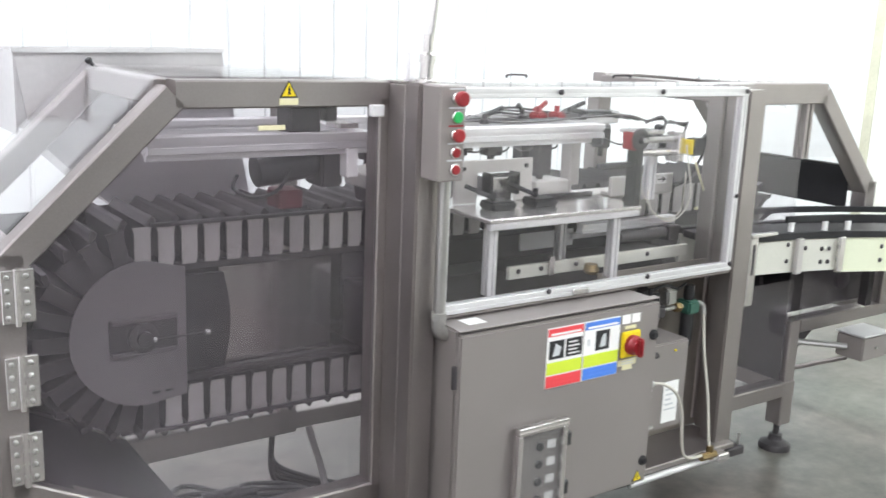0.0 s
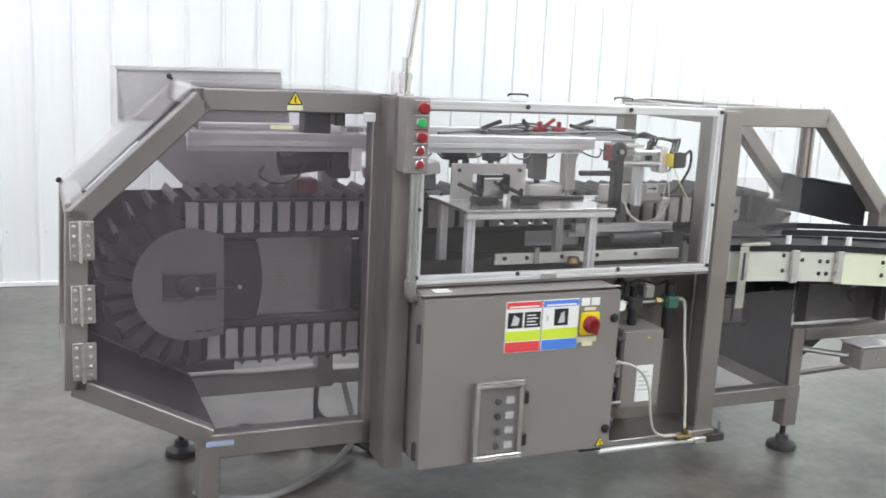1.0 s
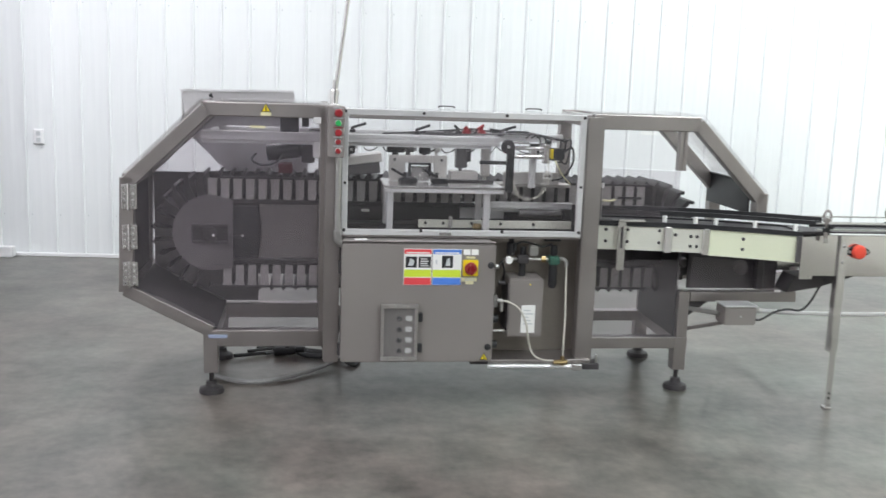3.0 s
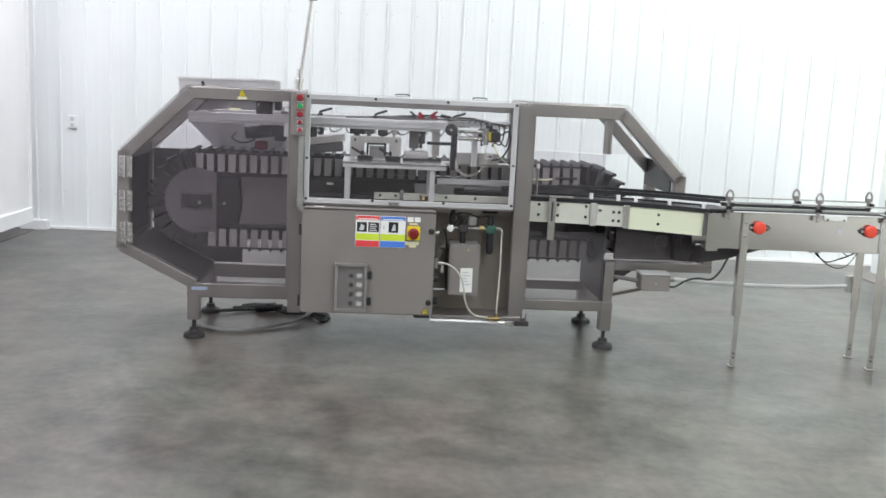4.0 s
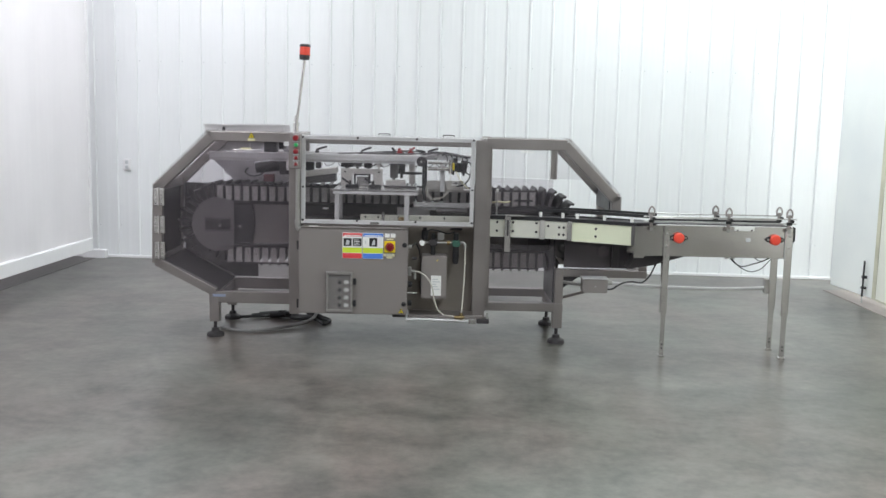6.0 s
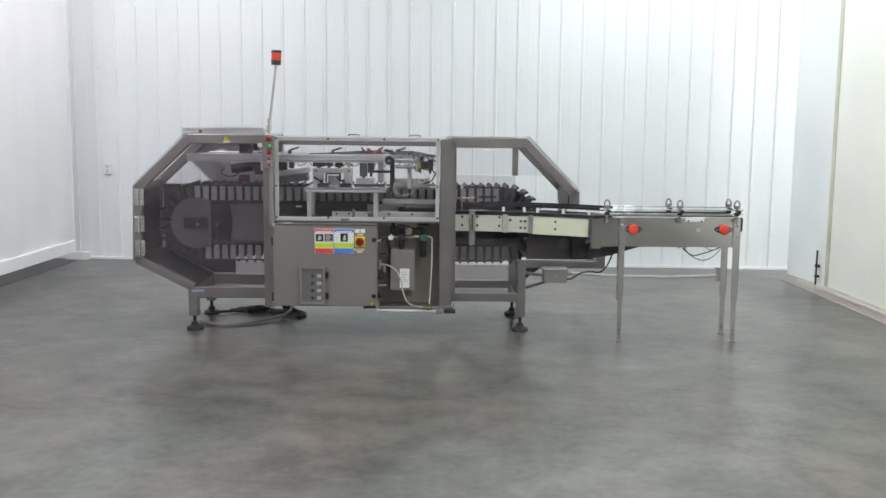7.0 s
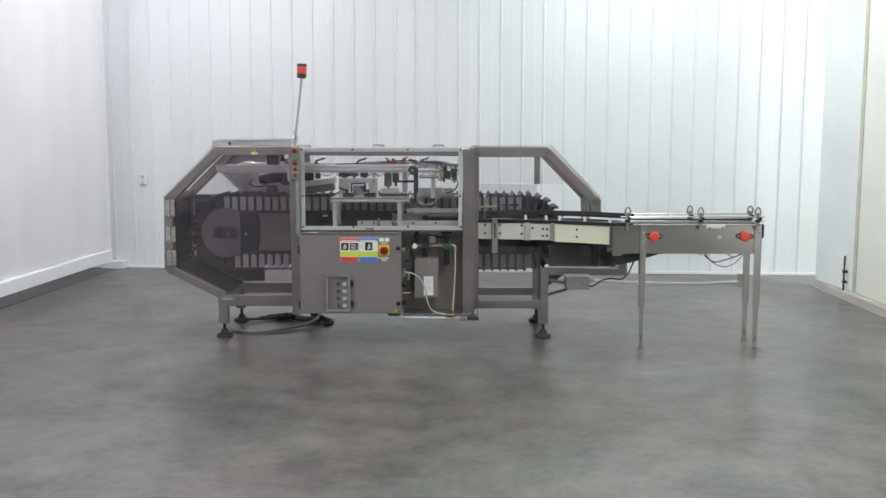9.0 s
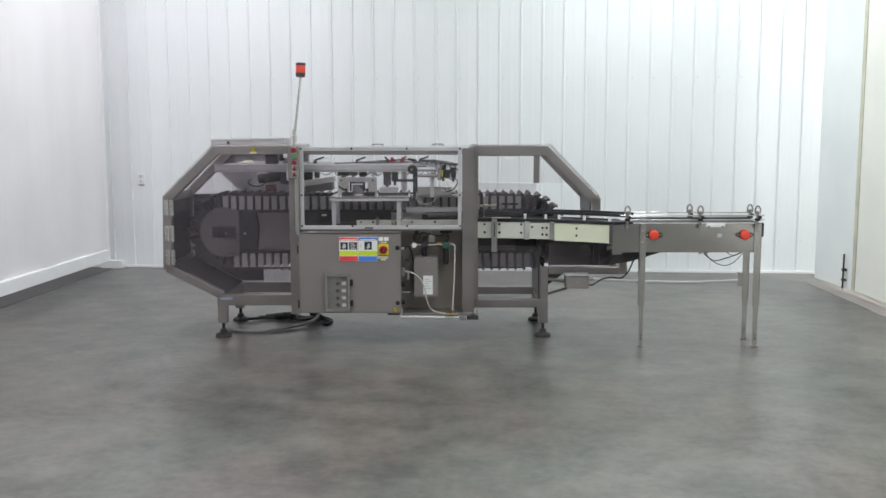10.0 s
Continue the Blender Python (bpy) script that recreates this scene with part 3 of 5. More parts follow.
warning(mf, -0.925, 1.423, YA, 0.024)
part("warning_text", box(-0.95, -0.90, YA - 0.002, YA - 0.0004, 1.386, 1.402, 0), BUFF, mf)

# front window of the bay
win = thing("bay_window", (0.03, 0.07, 0.84), "hinged bay window of clear sheet in an aluminium profile frame", "guard window")
W0, W1, Z0, Z1, YW = -0.562, 0.617, 0.838, 1.437, 0.121
c = 0.0135
for p, q in (((W0, YW, Z1 - c), (W1, YW, Z1 - c)), ((W0, YW, Z0 + c), (W1, YW, Z0 + c))):
    part("rail", tslot(p, q, 0.027), ALU, win)
for x in (W0 + c, W1 - c):
    part("stile", tslot((x, YW, Z0 + 2 * c), (x, YW, Z1 - 2 * c), 0.027), ALU, win)
part("pane", box(W0 + 0.028, W1 - 0.028, YW - 0.003, YW + 0.003, Z0 + 0.028, Z1 - 0.028, 0), CLEAR, win)
for x in (W0 + 0.012, -0.18, 0.22, W1 - 0.012):
    for z in (Z0 + 0.024, Z1 - 0.012):
        part("bolt", lathe([(0.008, 0), (0.008, 0.004), (0.004, 0.007)], (x, YW - 0.015, z), (x, -1, z), 10), DARK, win)
for z in (Z0 + 0.25,):
    for x in (W0 + c, W1 - c):
        part("bolt", lathe([(0.007, 0), (0.007, 0.004), (0.004, 0.007)], (x, YW - 0.015, z), (x, -1, z), 10), DARK, win)
part("latch", box(-0.09, -0.03, YW - 0.024, YW - 0.015, Z0 + 0.004, Z0 + 0.02, 0.002), STEEL, win)

# ---- electrical cabinet ----
cab = thing("electrical_cabinet", (-0.19, 0.12, 0.235), "taupe-grey steel electrical cabinet hung on the machine front", "electrical cabinet")
CX0, CX1, CZ0, CZ1 = -0.563, 0.176, 0.235, 0.822
part("body", box(CX0 + 0.006, CX1 - 0.006, 0.022, 0.25, CZ0 + 0.006, CZ1, 0.006), CAB, cab)
part("rain_lip", box(CX0, CX1, 0.004, 0.03, CZ1 + 0.0005, CZ1 + 0.004, 0.001), CAB, cab)
door = part("door", box(CX0, CX1, 0.0, 0.019, CZ0, CZ1 - 0.008, 0.006), CAB, cab, "flat cabinet door with rounded edges")
for z in (0.70, 0.30):
    part("hinge", cyl((CX0 - 0.006, 0.012, z - 0.03), (CX0 - 0.006, 0.012, z + 0.03), 0.008, 10), DARK, door)
for z in (0.715, 0.31):
    part("latch", lathe([(0.016, 0), (0.016, 0.006), (0.009, 0.008), (0.009, 0.014)], (0.152, 0.001, z), (0.152, -1, z), 16), BLACK, door)
warning(cab, 0.135, 0.262, 0.0, 0.02)
# safety notices
for x0, x1, ink, low in ((-0.268, -0.135, REDP, REDP), (-0.131, 0.008, BLUEP, BLUEP)):
    sg = part("safety_notice", box(x0, x1, -0.0022, -0.0006, 0.617, 0.793, 0), PAPER, cab, "printed safety notice in coloured bands")
    part("heading_band", box(x0 + 0.002, x1 - 0.002, -0.0036, -0.0024, 0.768, 0.790, 0), ink, sg)
    part("heading_text", box(x0 + 0.012, x1 - 0.012, -0.0048, -0.0038, 0.771, 0.777, 0), PAPER, sg)
    if ink is REDP:
        part("picture_panel", box(x0 + 0.008, x0 + 0.062, -0.0036, -0.0024, 0.702, 0.755, 0), BLACK, sg)
        part("picture_panel", box(x0 + 0.07, x1 - 0.004, -0.0036, -0.0024, 0.702, 0.755, 0), BLACK, sg)
        for k in range(4):
            part("text_bar", box(x0 + 0.078, x1 - 0.014 - 0.008 * (k % 2), -0.0048, -0.0038, 0.709 + 0.011 * k, 0.713 + 0.011 * k, 0), PAPER, sg)
    else:
        part("picture_panel", box(x0 + 0.045, x0 + 0.098, -0.0036, -0.0024, 0.702, 0.76, 0), BLACK, sg)
        part("text_bar", box(x0 + 0.015, x0 + 0.022, -0.0036, -0.0024, 0.72, 0.74, 0), GREYP, sg)
    part("drawing", slab([(x0 + 0.02, 0.71), (x0 + 0.045, 0.712), (x0 + 0.05, 0.735), (x0 + 0.03, 0.748)] if ink is REDP else [(x0 + 0.06, 0.71), (x0 + 0.085, 0.713), (x0 + 0.082, 0.75), (x0 + 0.07, 0.745)], -0.0048, -0.0038), GREYP, sg)
    part("lime_band", box(x0 + 0.002, x1 - 0.002, -0.0036, -0.0024, 0.657, 0.692, 0), LIME, sg)
    part("lower_band", box(x0 + 0.002, x1 - 0.002, -0.0036, -0.0024, 0.619, 0.653, 0), low, sg)
    for k in range(2):
        part("text_bar", box(x0 + 0.02, x1 - 0.03, -0.0046, -0.0038, 0.627 + 0.012 * k, 0.632 + 0.012 * k, 0), REDP if ink is REDP else BLUEP, sg)
# rotary main switch
sw = part("main_switch", box(0.015, 0.089, -0.012, -0.0006, 0.663, 0.742, 0.006), YELLOW, cab, "red rotary main switch on a yellow plate")
part("knob", join(lathe([(0.030, 0), (0.030, 0.012), (0.024, 0.018), (0.02, 0.03)], (0.052, -0.012, 0.702), (0.052, -1, 0.702), 24), box(0.044, 0.060, -0.058, -0.034, 0.674, 0.730, 0.005)), RED, sw)
for x in (0.017, 0.056):
    part("tag", box(x, x + 0.033, -0.002, -0.0006, 0.765, 0.792, 0), PAPER, cab)
part("tag", box(0.03, 0.075, -0.002, -0.0006, 0.748, 0.758, 0), BUFF, cab)
bt = part("tag", slab([(0.010, 0.655), (0.085, 0.655), (0.085, 0.636), (0.07, 0.636), (0.07, 0.622), (0.03, 0.622), (0.03, 0.636), (0.010, 0.636)], -0.002, -0.0006), BUFF, cab, "buff stepped tag below the switch")
for k in range(2):
    part("text_bar", box(0.025, 0.075, -0.003, -0.0022, 0.640 + 0.008 * k, 0.643 + 0.008 * k, 0), GREYP, bt)
# small covered operator panel
hm = part("operator_panel", box(-0.371, -0.194, -0.012, -0.0006, 0.251, 0.526, 0.004), CAB, cab, "operator panel under a clear hinged cover")
part("cover_frame", join(tslot((-0.373, -0.024, 0.520), (-0.194, -0.024, 0.520), 0.022), tslot((-0.373, -0.024, 0.262), (-0.194, -0.024, 0.262), 0.022), box(-0.373, -0.357, -0.034, -0.014, 0.273, 0.509, 0.003), box(-0.211, -0.195, -0.034, -0.014, 0.273, 0.509, 0.003)), STEEL, hm, "bright aluminium cover frame")
part("cover", box(-0.357, -0.211, -0.030, -0.026, 0.275, 0.508, 0), GLASS, hm)
for k in range(4):
    z = 0.455 - k * 0.053
    part("push_button", lathe([(0.013, 0), (0.013, 0.005), (0.009, 0.009)], (-0.282, -0.012, z), (-0.282, -1, z), 14), BLACK, hm)
    part("key_tag", box(-0.252, -0.222, -0.014, -0.0124, z - 0.011, z + 0.013, 0), PAPER, hm)
for z in (0.462, 0.312):
    part("clasp", box(-0.193, -0.172, -0.026, -0.0006, z - 0.022, z + 0.022, 0.004), BLACK, hm)
part("paper_scrap", box(-0.50, -0.44, 0.05, 0.10, 0.8225, 0.8235, 0), PAPER, cab)

# button station on the corner post
bs = thing("button_station", (-0.585, 0.04, 1.215), "narrow steel push-button box on the corner post", "push-button box")
BX, BY = -0.592, 0.058
part("box", box(BX - 0.043, BX + 0.036, -0.03 + BY, 0.049 + BY, 1.213, 1.449, 0.004), CAB, bs)
for z, mat, r, d, lab in ((1.418, RED, 0.019, 0.034, "red mushroom stop button"), (1.372, GREEN, 0.014, 0.014, "green start button"), (1.328, RED, 0.017, 0.024, "red mushroom button"), (1.285, RED, 0.012, 0.012, "red button in a steel ring"), (1.243, RED, 0.012, 0.012, "red button in a steel ring")):
    bb = part("bezel", lathe([(0.016, 0), (0.016, 0.006), (0.013, 0.009)], (BX + 0.006, BY - 0.0301, z), (BX + 0.006, -1, z), 18), STEEL, bs)
    part("button", lathe([(r * 0.6, 0.006), (r * 0.6, d * 0.5), (r, d * 0.55), (r, d * 0.85), (r * 0.8, d)], (BX + 0.006, BY - 0.0301, z), (BX + 0.006, -1, z), 18), mat, bb, lab)
    part("legend", box(BX - 0.016, BX + 0.028, BY - 0.032, BY - 0.0304, z + 0.0205, z + 0.0245, 0), RED if z == 1.328 else GREYP, bs)
cd = thing("conduit", (-0.575, 0.0, 0.8), "pale metal conduit running down from the button box to the cabinet", "conduit")
part("tube", cyl((BX + 0.012, 0.018 + BY, 1.2125), (BX + 0.012, 0.018 + BY, 0.84), 0.015, 12), GALV, cd)
part("elbow", hose([(BX + 0.012, 0.018 + BY, 0.845), (BX + 0.014, 0.02 + BY, 0.815), (BX + 0.03, 0.022 + BY, 0.80), (BX + 0.05, 0.03 + BY, 0.80)], 0.019, 12), GALV, cd)
part("nut", lathe([(0.022, 0), (0.022, 0.02)], (BX + 0.012, 0.018 + BY, 0.842), (BX + 0.012, 0.018 + BY, 2), 6), GALV, cd)

# signal beacon on its mast
bc = thing("signal_beacon", (-0.60, 0.14, 1.447), "orange-red signal beacon on a thin steel mast", "signal beacon")
part("socket_box", box(-0.632, -0.598, 0.182, 0.217, 1.448, 1.525, 0.006), WHITE, bc)
part("base", lathe([(0.03, 0), (0.03, 0.008), (0.018, 0.013), (0.018, 0.05), (0.022, 0.05), (0.022, 0.07), (0.014, 0.075), (0.014, 0.12)], (-0.603, 0.14, 1.447), (-0.596, 0.14, 1.7), 16), STEEL, bc)
part("mast", cyl((-0.601, 0.14, 1.5), (-0.547, 0.14, 1.935), 0.010, 12), STEEL, bc)
part("cup", lathe([(0.012, 0), (0.033, 0.004), (0.035, 0.03), (0.035, 0.034)], (-0.547, 0.14, 1.936), (-0.536, 0.14, 2.2), 18), DARK, bc)
part("lens", lathe([(0.033, 0), (0.035, 0.004), (0.035, 0.048), (0.033, 0.055)], (-0.545, 0.14, 1.968), (-0.536, 0.14, 2.2), 20), ORANGE, bc)
part("cap", lathe([(0.036, 0), (0.037, 0.01), (0.03, 0.018)], (-0.543, 0.14, 2.023), (-0.536, 0.14, 2.2), 20), DARK, bc)

# ---- flight conveyor (endless chain of paddles) ----
fc = thing("flight_conveyor", (0, 0.6, 0.4), "endless chain conveyor of dark paddles with pale face plates", "conveyor")
LX, RX, ZX, RIN, ROUT = -1.206, 1.136, 0.775, 0.169, 0.288
FY0, FY1 = 0.535, 0.85
HX0, HX1, HZ0 = 0.10, 0.36, 0.868    # see-through cut-out


def mesh_of(name, bm, mat):
    me = bpy.data.meshes.new(name)
    bmesh.ops.recalc_face_normals(bm, faces=bm.faces[:])
    bm.to_mesh(me)
    bm.free()
    me.materials.append(mat)
    return me


paddle = mesh_of("paddle", box(-0.005, 0.005, 0.0, FY1 - FY0, RIN, ROUT, 0), DARK)
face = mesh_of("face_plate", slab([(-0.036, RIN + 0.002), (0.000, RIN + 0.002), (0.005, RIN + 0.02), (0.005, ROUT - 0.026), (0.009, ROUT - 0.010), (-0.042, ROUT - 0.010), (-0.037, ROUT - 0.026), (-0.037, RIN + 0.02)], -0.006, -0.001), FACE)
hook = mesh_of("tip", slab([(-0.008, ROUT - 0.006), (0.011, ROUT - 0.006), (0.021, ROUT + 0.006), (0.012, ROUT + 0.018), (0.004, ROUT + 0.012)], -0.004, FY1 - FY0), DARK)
# Plates for the chain ends: the shade there is put into their dark colour.
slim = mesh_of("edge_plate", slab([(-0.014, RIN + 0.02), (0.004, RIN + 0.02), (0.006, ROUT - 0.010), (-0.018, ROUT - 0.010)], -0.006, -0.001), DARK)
face_shaded = face.copy()
face_shaded.materials[0] = DARK
stations = []
RC = 0.235
straight, arc = RX - LX, math.pi * RC
total = 2 * (straight + arc)
N = 98
for i in range(N):
    s = total * (i + 0.3) / N
    if s < straight:
        stations.append((LX + s, ZX, 0.0))
    elif s < straight + arc:
        stations.append((RX, ZX, (s - straight) / RC))
    elif s < 2 * straight + arc:
        stations.append((RX - (s - straight - arc), ZX, math.pi))
    else:
        stations.append((LX, ZX, math.pi + (s - 2 * straight - arc) / RC))
for x, z, a in stations:
    fl = new("flight", paddle)
    fl.parent = fc
    fl.matrix_local = Matrix.Translation(Vector((x, FY0, z)) - BASE[fc]) @ Matrix.Rotation(a, 4, "Y")
    # pale plates on the straights, shade-coloured copies round both ends
    for nm, me in (("face_plate", face if a in (0.0, math.pi) else slim if x == RX else face_shaded), ("tip", hook)):
        o = new(nm, me)
        o.parent = fl
# chain rails, inside and outside
for y in (FY0 + 0.03, FY1 - 0.05):
    for z in (ZX + RIN - 0.012, ZX - RIN + 0.012):
        part("chain_rail", bar((LX, y, z), (RX, y, z), 0.024, 0.03), DARK, fc)
for z in (ZX - ROUT + 0.006, ZX + ROUT - 0.004):
    part("guide_strip", bar((LX + 0.02, FY0 - 0.013, z), (RX - 0.02, FY0 - 0.013, z), 0.012, 0.008), DARK, fc)
part("guide_strip", bar((0.93, FY0 - 0.014, ZX + 0.215), (1.06, FY0 - 0.014, ZX + 0.215), 0.014, 0.010), BLACK, fc)
# end plates with bearing slots
pts = [(LX + RIN * 1.16 * math.cos(t), ZX + RIN * 1.16 * math.sin(t)) for t in [math.pi / 2 + math.pi * k / 20 for k in range(21)]]
hub = part("end_plate", slab([(-1.10, ZX + RIN * 1.0)] + pts + [(-1.10, ZX - RIN * 1.08)], FY0 - 0.03, FY0 - 0.024), HUB, fc, "rounded grey end plate")
part("bearing_slot", box(-1.305, -1.125, FY0 - 0.036, FY0 - 0.03, ZX - 0.052, ZX + 0.048, 0.004), DARK, hub)
for z in (ZX - 0.046, ZX + 0.042):
    part("slide_bar", box(-1.30, -1.13, FY0 - 0.042, FY0 - 0.0362, z - 0.006, z + 0.006, 0.002), TRACK, hub)
part("bearing", lathe([(0.04, 0), (0.04, 0.014), (0.03, 0.018), (0.02, 0.018), (0.02, 0.03)], (-1.22, FY0 - 0.036, ZX - 0.004), (-1.22, -1, ZX - 0.004), 24), DARK, hub)
part("adjuster_rod", cyl((-1.195, FY0 - 0.055, ZX - 0.01), (-1.05, FY0 - 0.055, ZX - 0.01), 0.003, 8), DARK, hub)
for x in (-1.195, -1.05):
    part("adjuster_nut", cyl((x - 0.006, FY0 - 0.055, ZX - 0.01), (x + 0.006, FY0 - 0.055, ZX - 0.01), 0.007, 6), GALV, hub)
for x in (-1.185, -1.15):
    part("slot", box(x - 0.011, x + 0.011, FY0 - 0.033, FY0 - 0.0295, 0.607, 0.614, 0.001), BLACK, hub)
part("shaft", cyl((LX, FY0 - 0.022, ZX), (LX, FY1 + 0.05, ZX), 0.03, 16), STEEL, fc)
curve = [(-0.98 + 0.02 * math.sin(math.pi * k / 8), ZX + 0.135 - 0.27 * k / 8) for k in range(9)]
part("inner_cover", slab([(-1.097, ZX + 0.135)] + curve + [(-1.097, ZX - 0.135)], FY0 + 0.004, FY0 + 0.02), BLACK, fc, "black inner cover plate with a bowed edge")
part("body_plate", box(-0.975, -0.62, FY0 + 0.05, FY0 + 0.058, ZX - 0.15, ZX + 0.15, 0.002), SHINE, fc, "smooth reflecting steel body plate")
part("body_plate", box(0.72, 1.16, FY0 + 0.05, FY0 + 0.058, ZX - 0.15, ZX + 0.15, 0.002), TRACK, fc)
part("body_plate", slab([(-0.60, 0.66), (0.72, 0.66), (0.72, 0.93), (-0.60, 0.93)], 0.56, 0.568), DARK, fc, "dark plate between the chain runs")
part("lower_shaft", cyl((RX, FY0 - 0.014, ZX), (RX, FY1 + 0.05, ZX), 0.03, 16), STEEL, fc)
ptr = [(RX + 0.15 * math.cos(t), ZX + 0.15 * math.sin(t)) for t in [-math.pi / 2 + math.pi * k / 16 for k in range(17)]]
part("sprocket_plate", slab([(RX - 0.1, ZX - 0.15)] + ptr + [(RX - 0.1, ZX + 0.15)], FY0 - 0.02, FY0 - 0.008), DARK, fc)
ring = []
for k in range(15):
    t = math.pi / 2 + math.pi * k / 14
    ring.append((LX + (ROUT - 0.006) * math.cos(t), ZX + (ROUT - 0.006) * math.sin(t)))
for k in range(15):
    t = -math.pi / 2 + math.pi * k / 14
    ring.append((RX + (ROUT - 0.006) * math.cos(t), ZX + (ROUT - 0.006) * math.sin(t)))
part("back_shroud", slab([(-0.60, ZX + ROUT - 0.006)] + ring[:15] + [(-0.60, ZX - ROUT + 0.006)], FY1 + 0.004, FY1 + 0.010), DARK, fc, "dark rear shroud behind the paddles")
part("back_shroud", slab([(RX - 0.14, ZX + ROUT - 0.02)] + [(RX + (ROUT - 0.02) * math.sin(t), ZX + (ROUT - 0.02) * math.cos(t)) for t in [math.pi * k / 12 for k in range(13)]] + [(RX - 0.14, ZX - ROUT + 0.02)], FY1 + 0.012, FY1 + 0.016), DARK, fc)
part("back_shroud", box(-0.59, 1.0, FY1 + 0.004, FY1 + 0.010, ZX - ROUT + 0.006, HZ0 - 0.02, 0), DARK, fc)
part("back_shroud", box(-0.59, HX0, FY1 + 0.004, FY1 + 0.010, HZ0 - 0.015, ZX + ROUT - 0.006, 0), DARK, fc)
part("back_shroud", box(HX1 + 0.06, 1.0, FY1 + 0.004, FY1 + 0.010, HZ0 - 0.015, ZX + ROUT - 0.006, 0), DARK, fc)
part("back_shroud", box(HX0 + 0.005, HX1 + 0.055, FY1 + 0.004, FY1 + 0.010, 0.945, ZX + ROUT - 0.006, 0), DARK, fc)
part("end_cover", box(-1.576, -1.570, YA + 0.07, YZ - 0.07, 0.53, 1.045, 0), DARK, mf, "dark end cover sheet")
part("rear_panel", box(-1.545, -0.66, YZ - 0.030, YZ - 0.024, 0.50, 1.045, 0), DARK, mf, "dark rear cover sheet")
part("slope_cover", slab([(-1.552, 0.535), (-1.165, 0.327), (-1.162, 0.332), (-1.549, 0.540)], YA + 0.035, YZ - 0.04), DARK, mf, "dark sloping cover sheet below the chain end")
part("rear_panel", slab([(-1.505, 0.498), (-1.19, 0.335), (-0.99, 0.335), (-0.99, 0.498)], YZ - 0.030, YZ - 0.024), DARK, mf, "dark rear cover sheet")
part("end_guard", box(1.197, 1.205, YA + 0.022, YZ - 0.07, 0.29, 0.752, 0.002), BLACK, mf, "black end guard sheet")

# ---- inside the guards ----
hp = thing("sheet_hopper", (-1.1, 1.05, 1.04), "bright stainless sheet hopper behind the machine with a folded top lip", "hopper")
part("front_sheet", slab([(-1.405, 1.478), (-0.81, 1.488), (-0.72, 1.04), (-1.16, 1.04), (-1.37, 1.25)], 0.95, 0.956), SHEETM, hp)
part("rear_sheet", slab([(-1.405, 1.478), (-0.81, 1.488), (-0.72, 1.04), (-1.16, 1.04), (-1.37, 1.25)], 1.28, 1.286), SHEETM, hp)
part("side_sheet", extrude([(0.956, 1.25), (0.956, 1.478), (1.28, 1.478), (1.28, 1.25)], (-1.405, 0, 0), (-1.399, 0, 0), up=(0, 0, 1)), SHEETM, hp)
part("side_sheet", slab([(-1.37, 1.25), (-1.16, 1.04), (-1.154, 1.046), (-1.364, 1.256)], 0.956, 1.28), SHEETM, hp)
part("top_lip", slab([(-1.412, 1.474), (-0.805, 1.485), (-0.805, 1.498), (-1.412, 1.487)], 0.935, 0.95), ALU, hp)
part("bracket", box(-1.10, -1.06, 0.931, 0.949, 1.30, 1.36, 0.002), SHEETM, hp)

# feed head above the chain
fh = thing("feed_head", (-0.8, 0.5, 1.1), "dark tilted drive motor with brackets over the chain", "drive motor")
part("motor", lathe([(0.025, 0), (0.042, 0.004), (0.044, 0.05), (0.044, 0.16), (0.036, 0.165), (0.036, 0.19)], (-0.93, 0.45, 1.195), (-0.72, 0.45, 1.222), 20), BLACK, fh, "black motor body")
part("gear_box", box(-0.755, -0.69, 0.40, 0.50, 1.15, 1.27, 0.006), DARK, fh)
part("foot_block", box(-0.87, -0.80, 0.42, 0.50, 1.095, 1.145, 0.004), material("dull_red_block", (0.10, 0.022, 0.028), 0.5, bump=0.05), fh, "dull red block under the motor")
part("top_bracket", box(-0.86, -0.77, 0.38, 0.46, 1.30, 1.39, 0.004), BLACK, fh)
part("top_bracket", box(-0.755, -0.72, 0.38, 0.46, 1.33, 1.38, 0.004), BLACK, fh)
part("white_box", box(-0.70, -0.665, 0.36, 0.42, 1.18, 1.26, 0.004), PAPER, fh)
part("clamp_plate", box(-0.72, -0.66, 0.37, 0.45, 1.31, 1.325, 0.002), STEEL, fh)
part("cable", hose([(-0.98, 0.44, 1.19), (-1.0, 0.42, 1.16), (-0.95, 0.41, 1.135), (-0.88, 0.41, 1.15), (-0.84, 0.41, 1.21)], 0.005), RUBBER, fh)
part("chute", moved(box(-0.11, 0.10, -0.09, 0.03, -0.03, 0.03, 0.004), Matrix.Translation((-0.46, 0.52, 1.125)) @ Matrix.Rotation(radians(-6), 4, "Y")), TRACK, fh)
part("chute", moved(box(-0.13, 0.12, -0.07, 0.07, -0.022, 0.022, 0.004), Matrix.Translation((-0.47, 0.49, 1.17)) @ Matrix.Rotation(radians(-8), 4, "Y")), PLATE, fh, "tilted grey chute plate")

# adjustable rails
ar = thing("adjusting_rails", (-0.4, 0.38, 1.25), "long aluminium profile rails carrying clamps and cylinders", "rail assembly")
part("front_rail", tslot((-1.24, 0.38, 1.282), (0.24, 0.38, 1.282), 0.045), ALU, ar)
part("front_rail", tslot((-1.24, 0.38, 1.252), (0.20, 0.38, 1.252), 0.016), ALU, ar)
part("rear_rail", tslot((-1.15, 0.74, 1.285), (0.66, 0.74, 1.285), 0.045), ALU, ar)
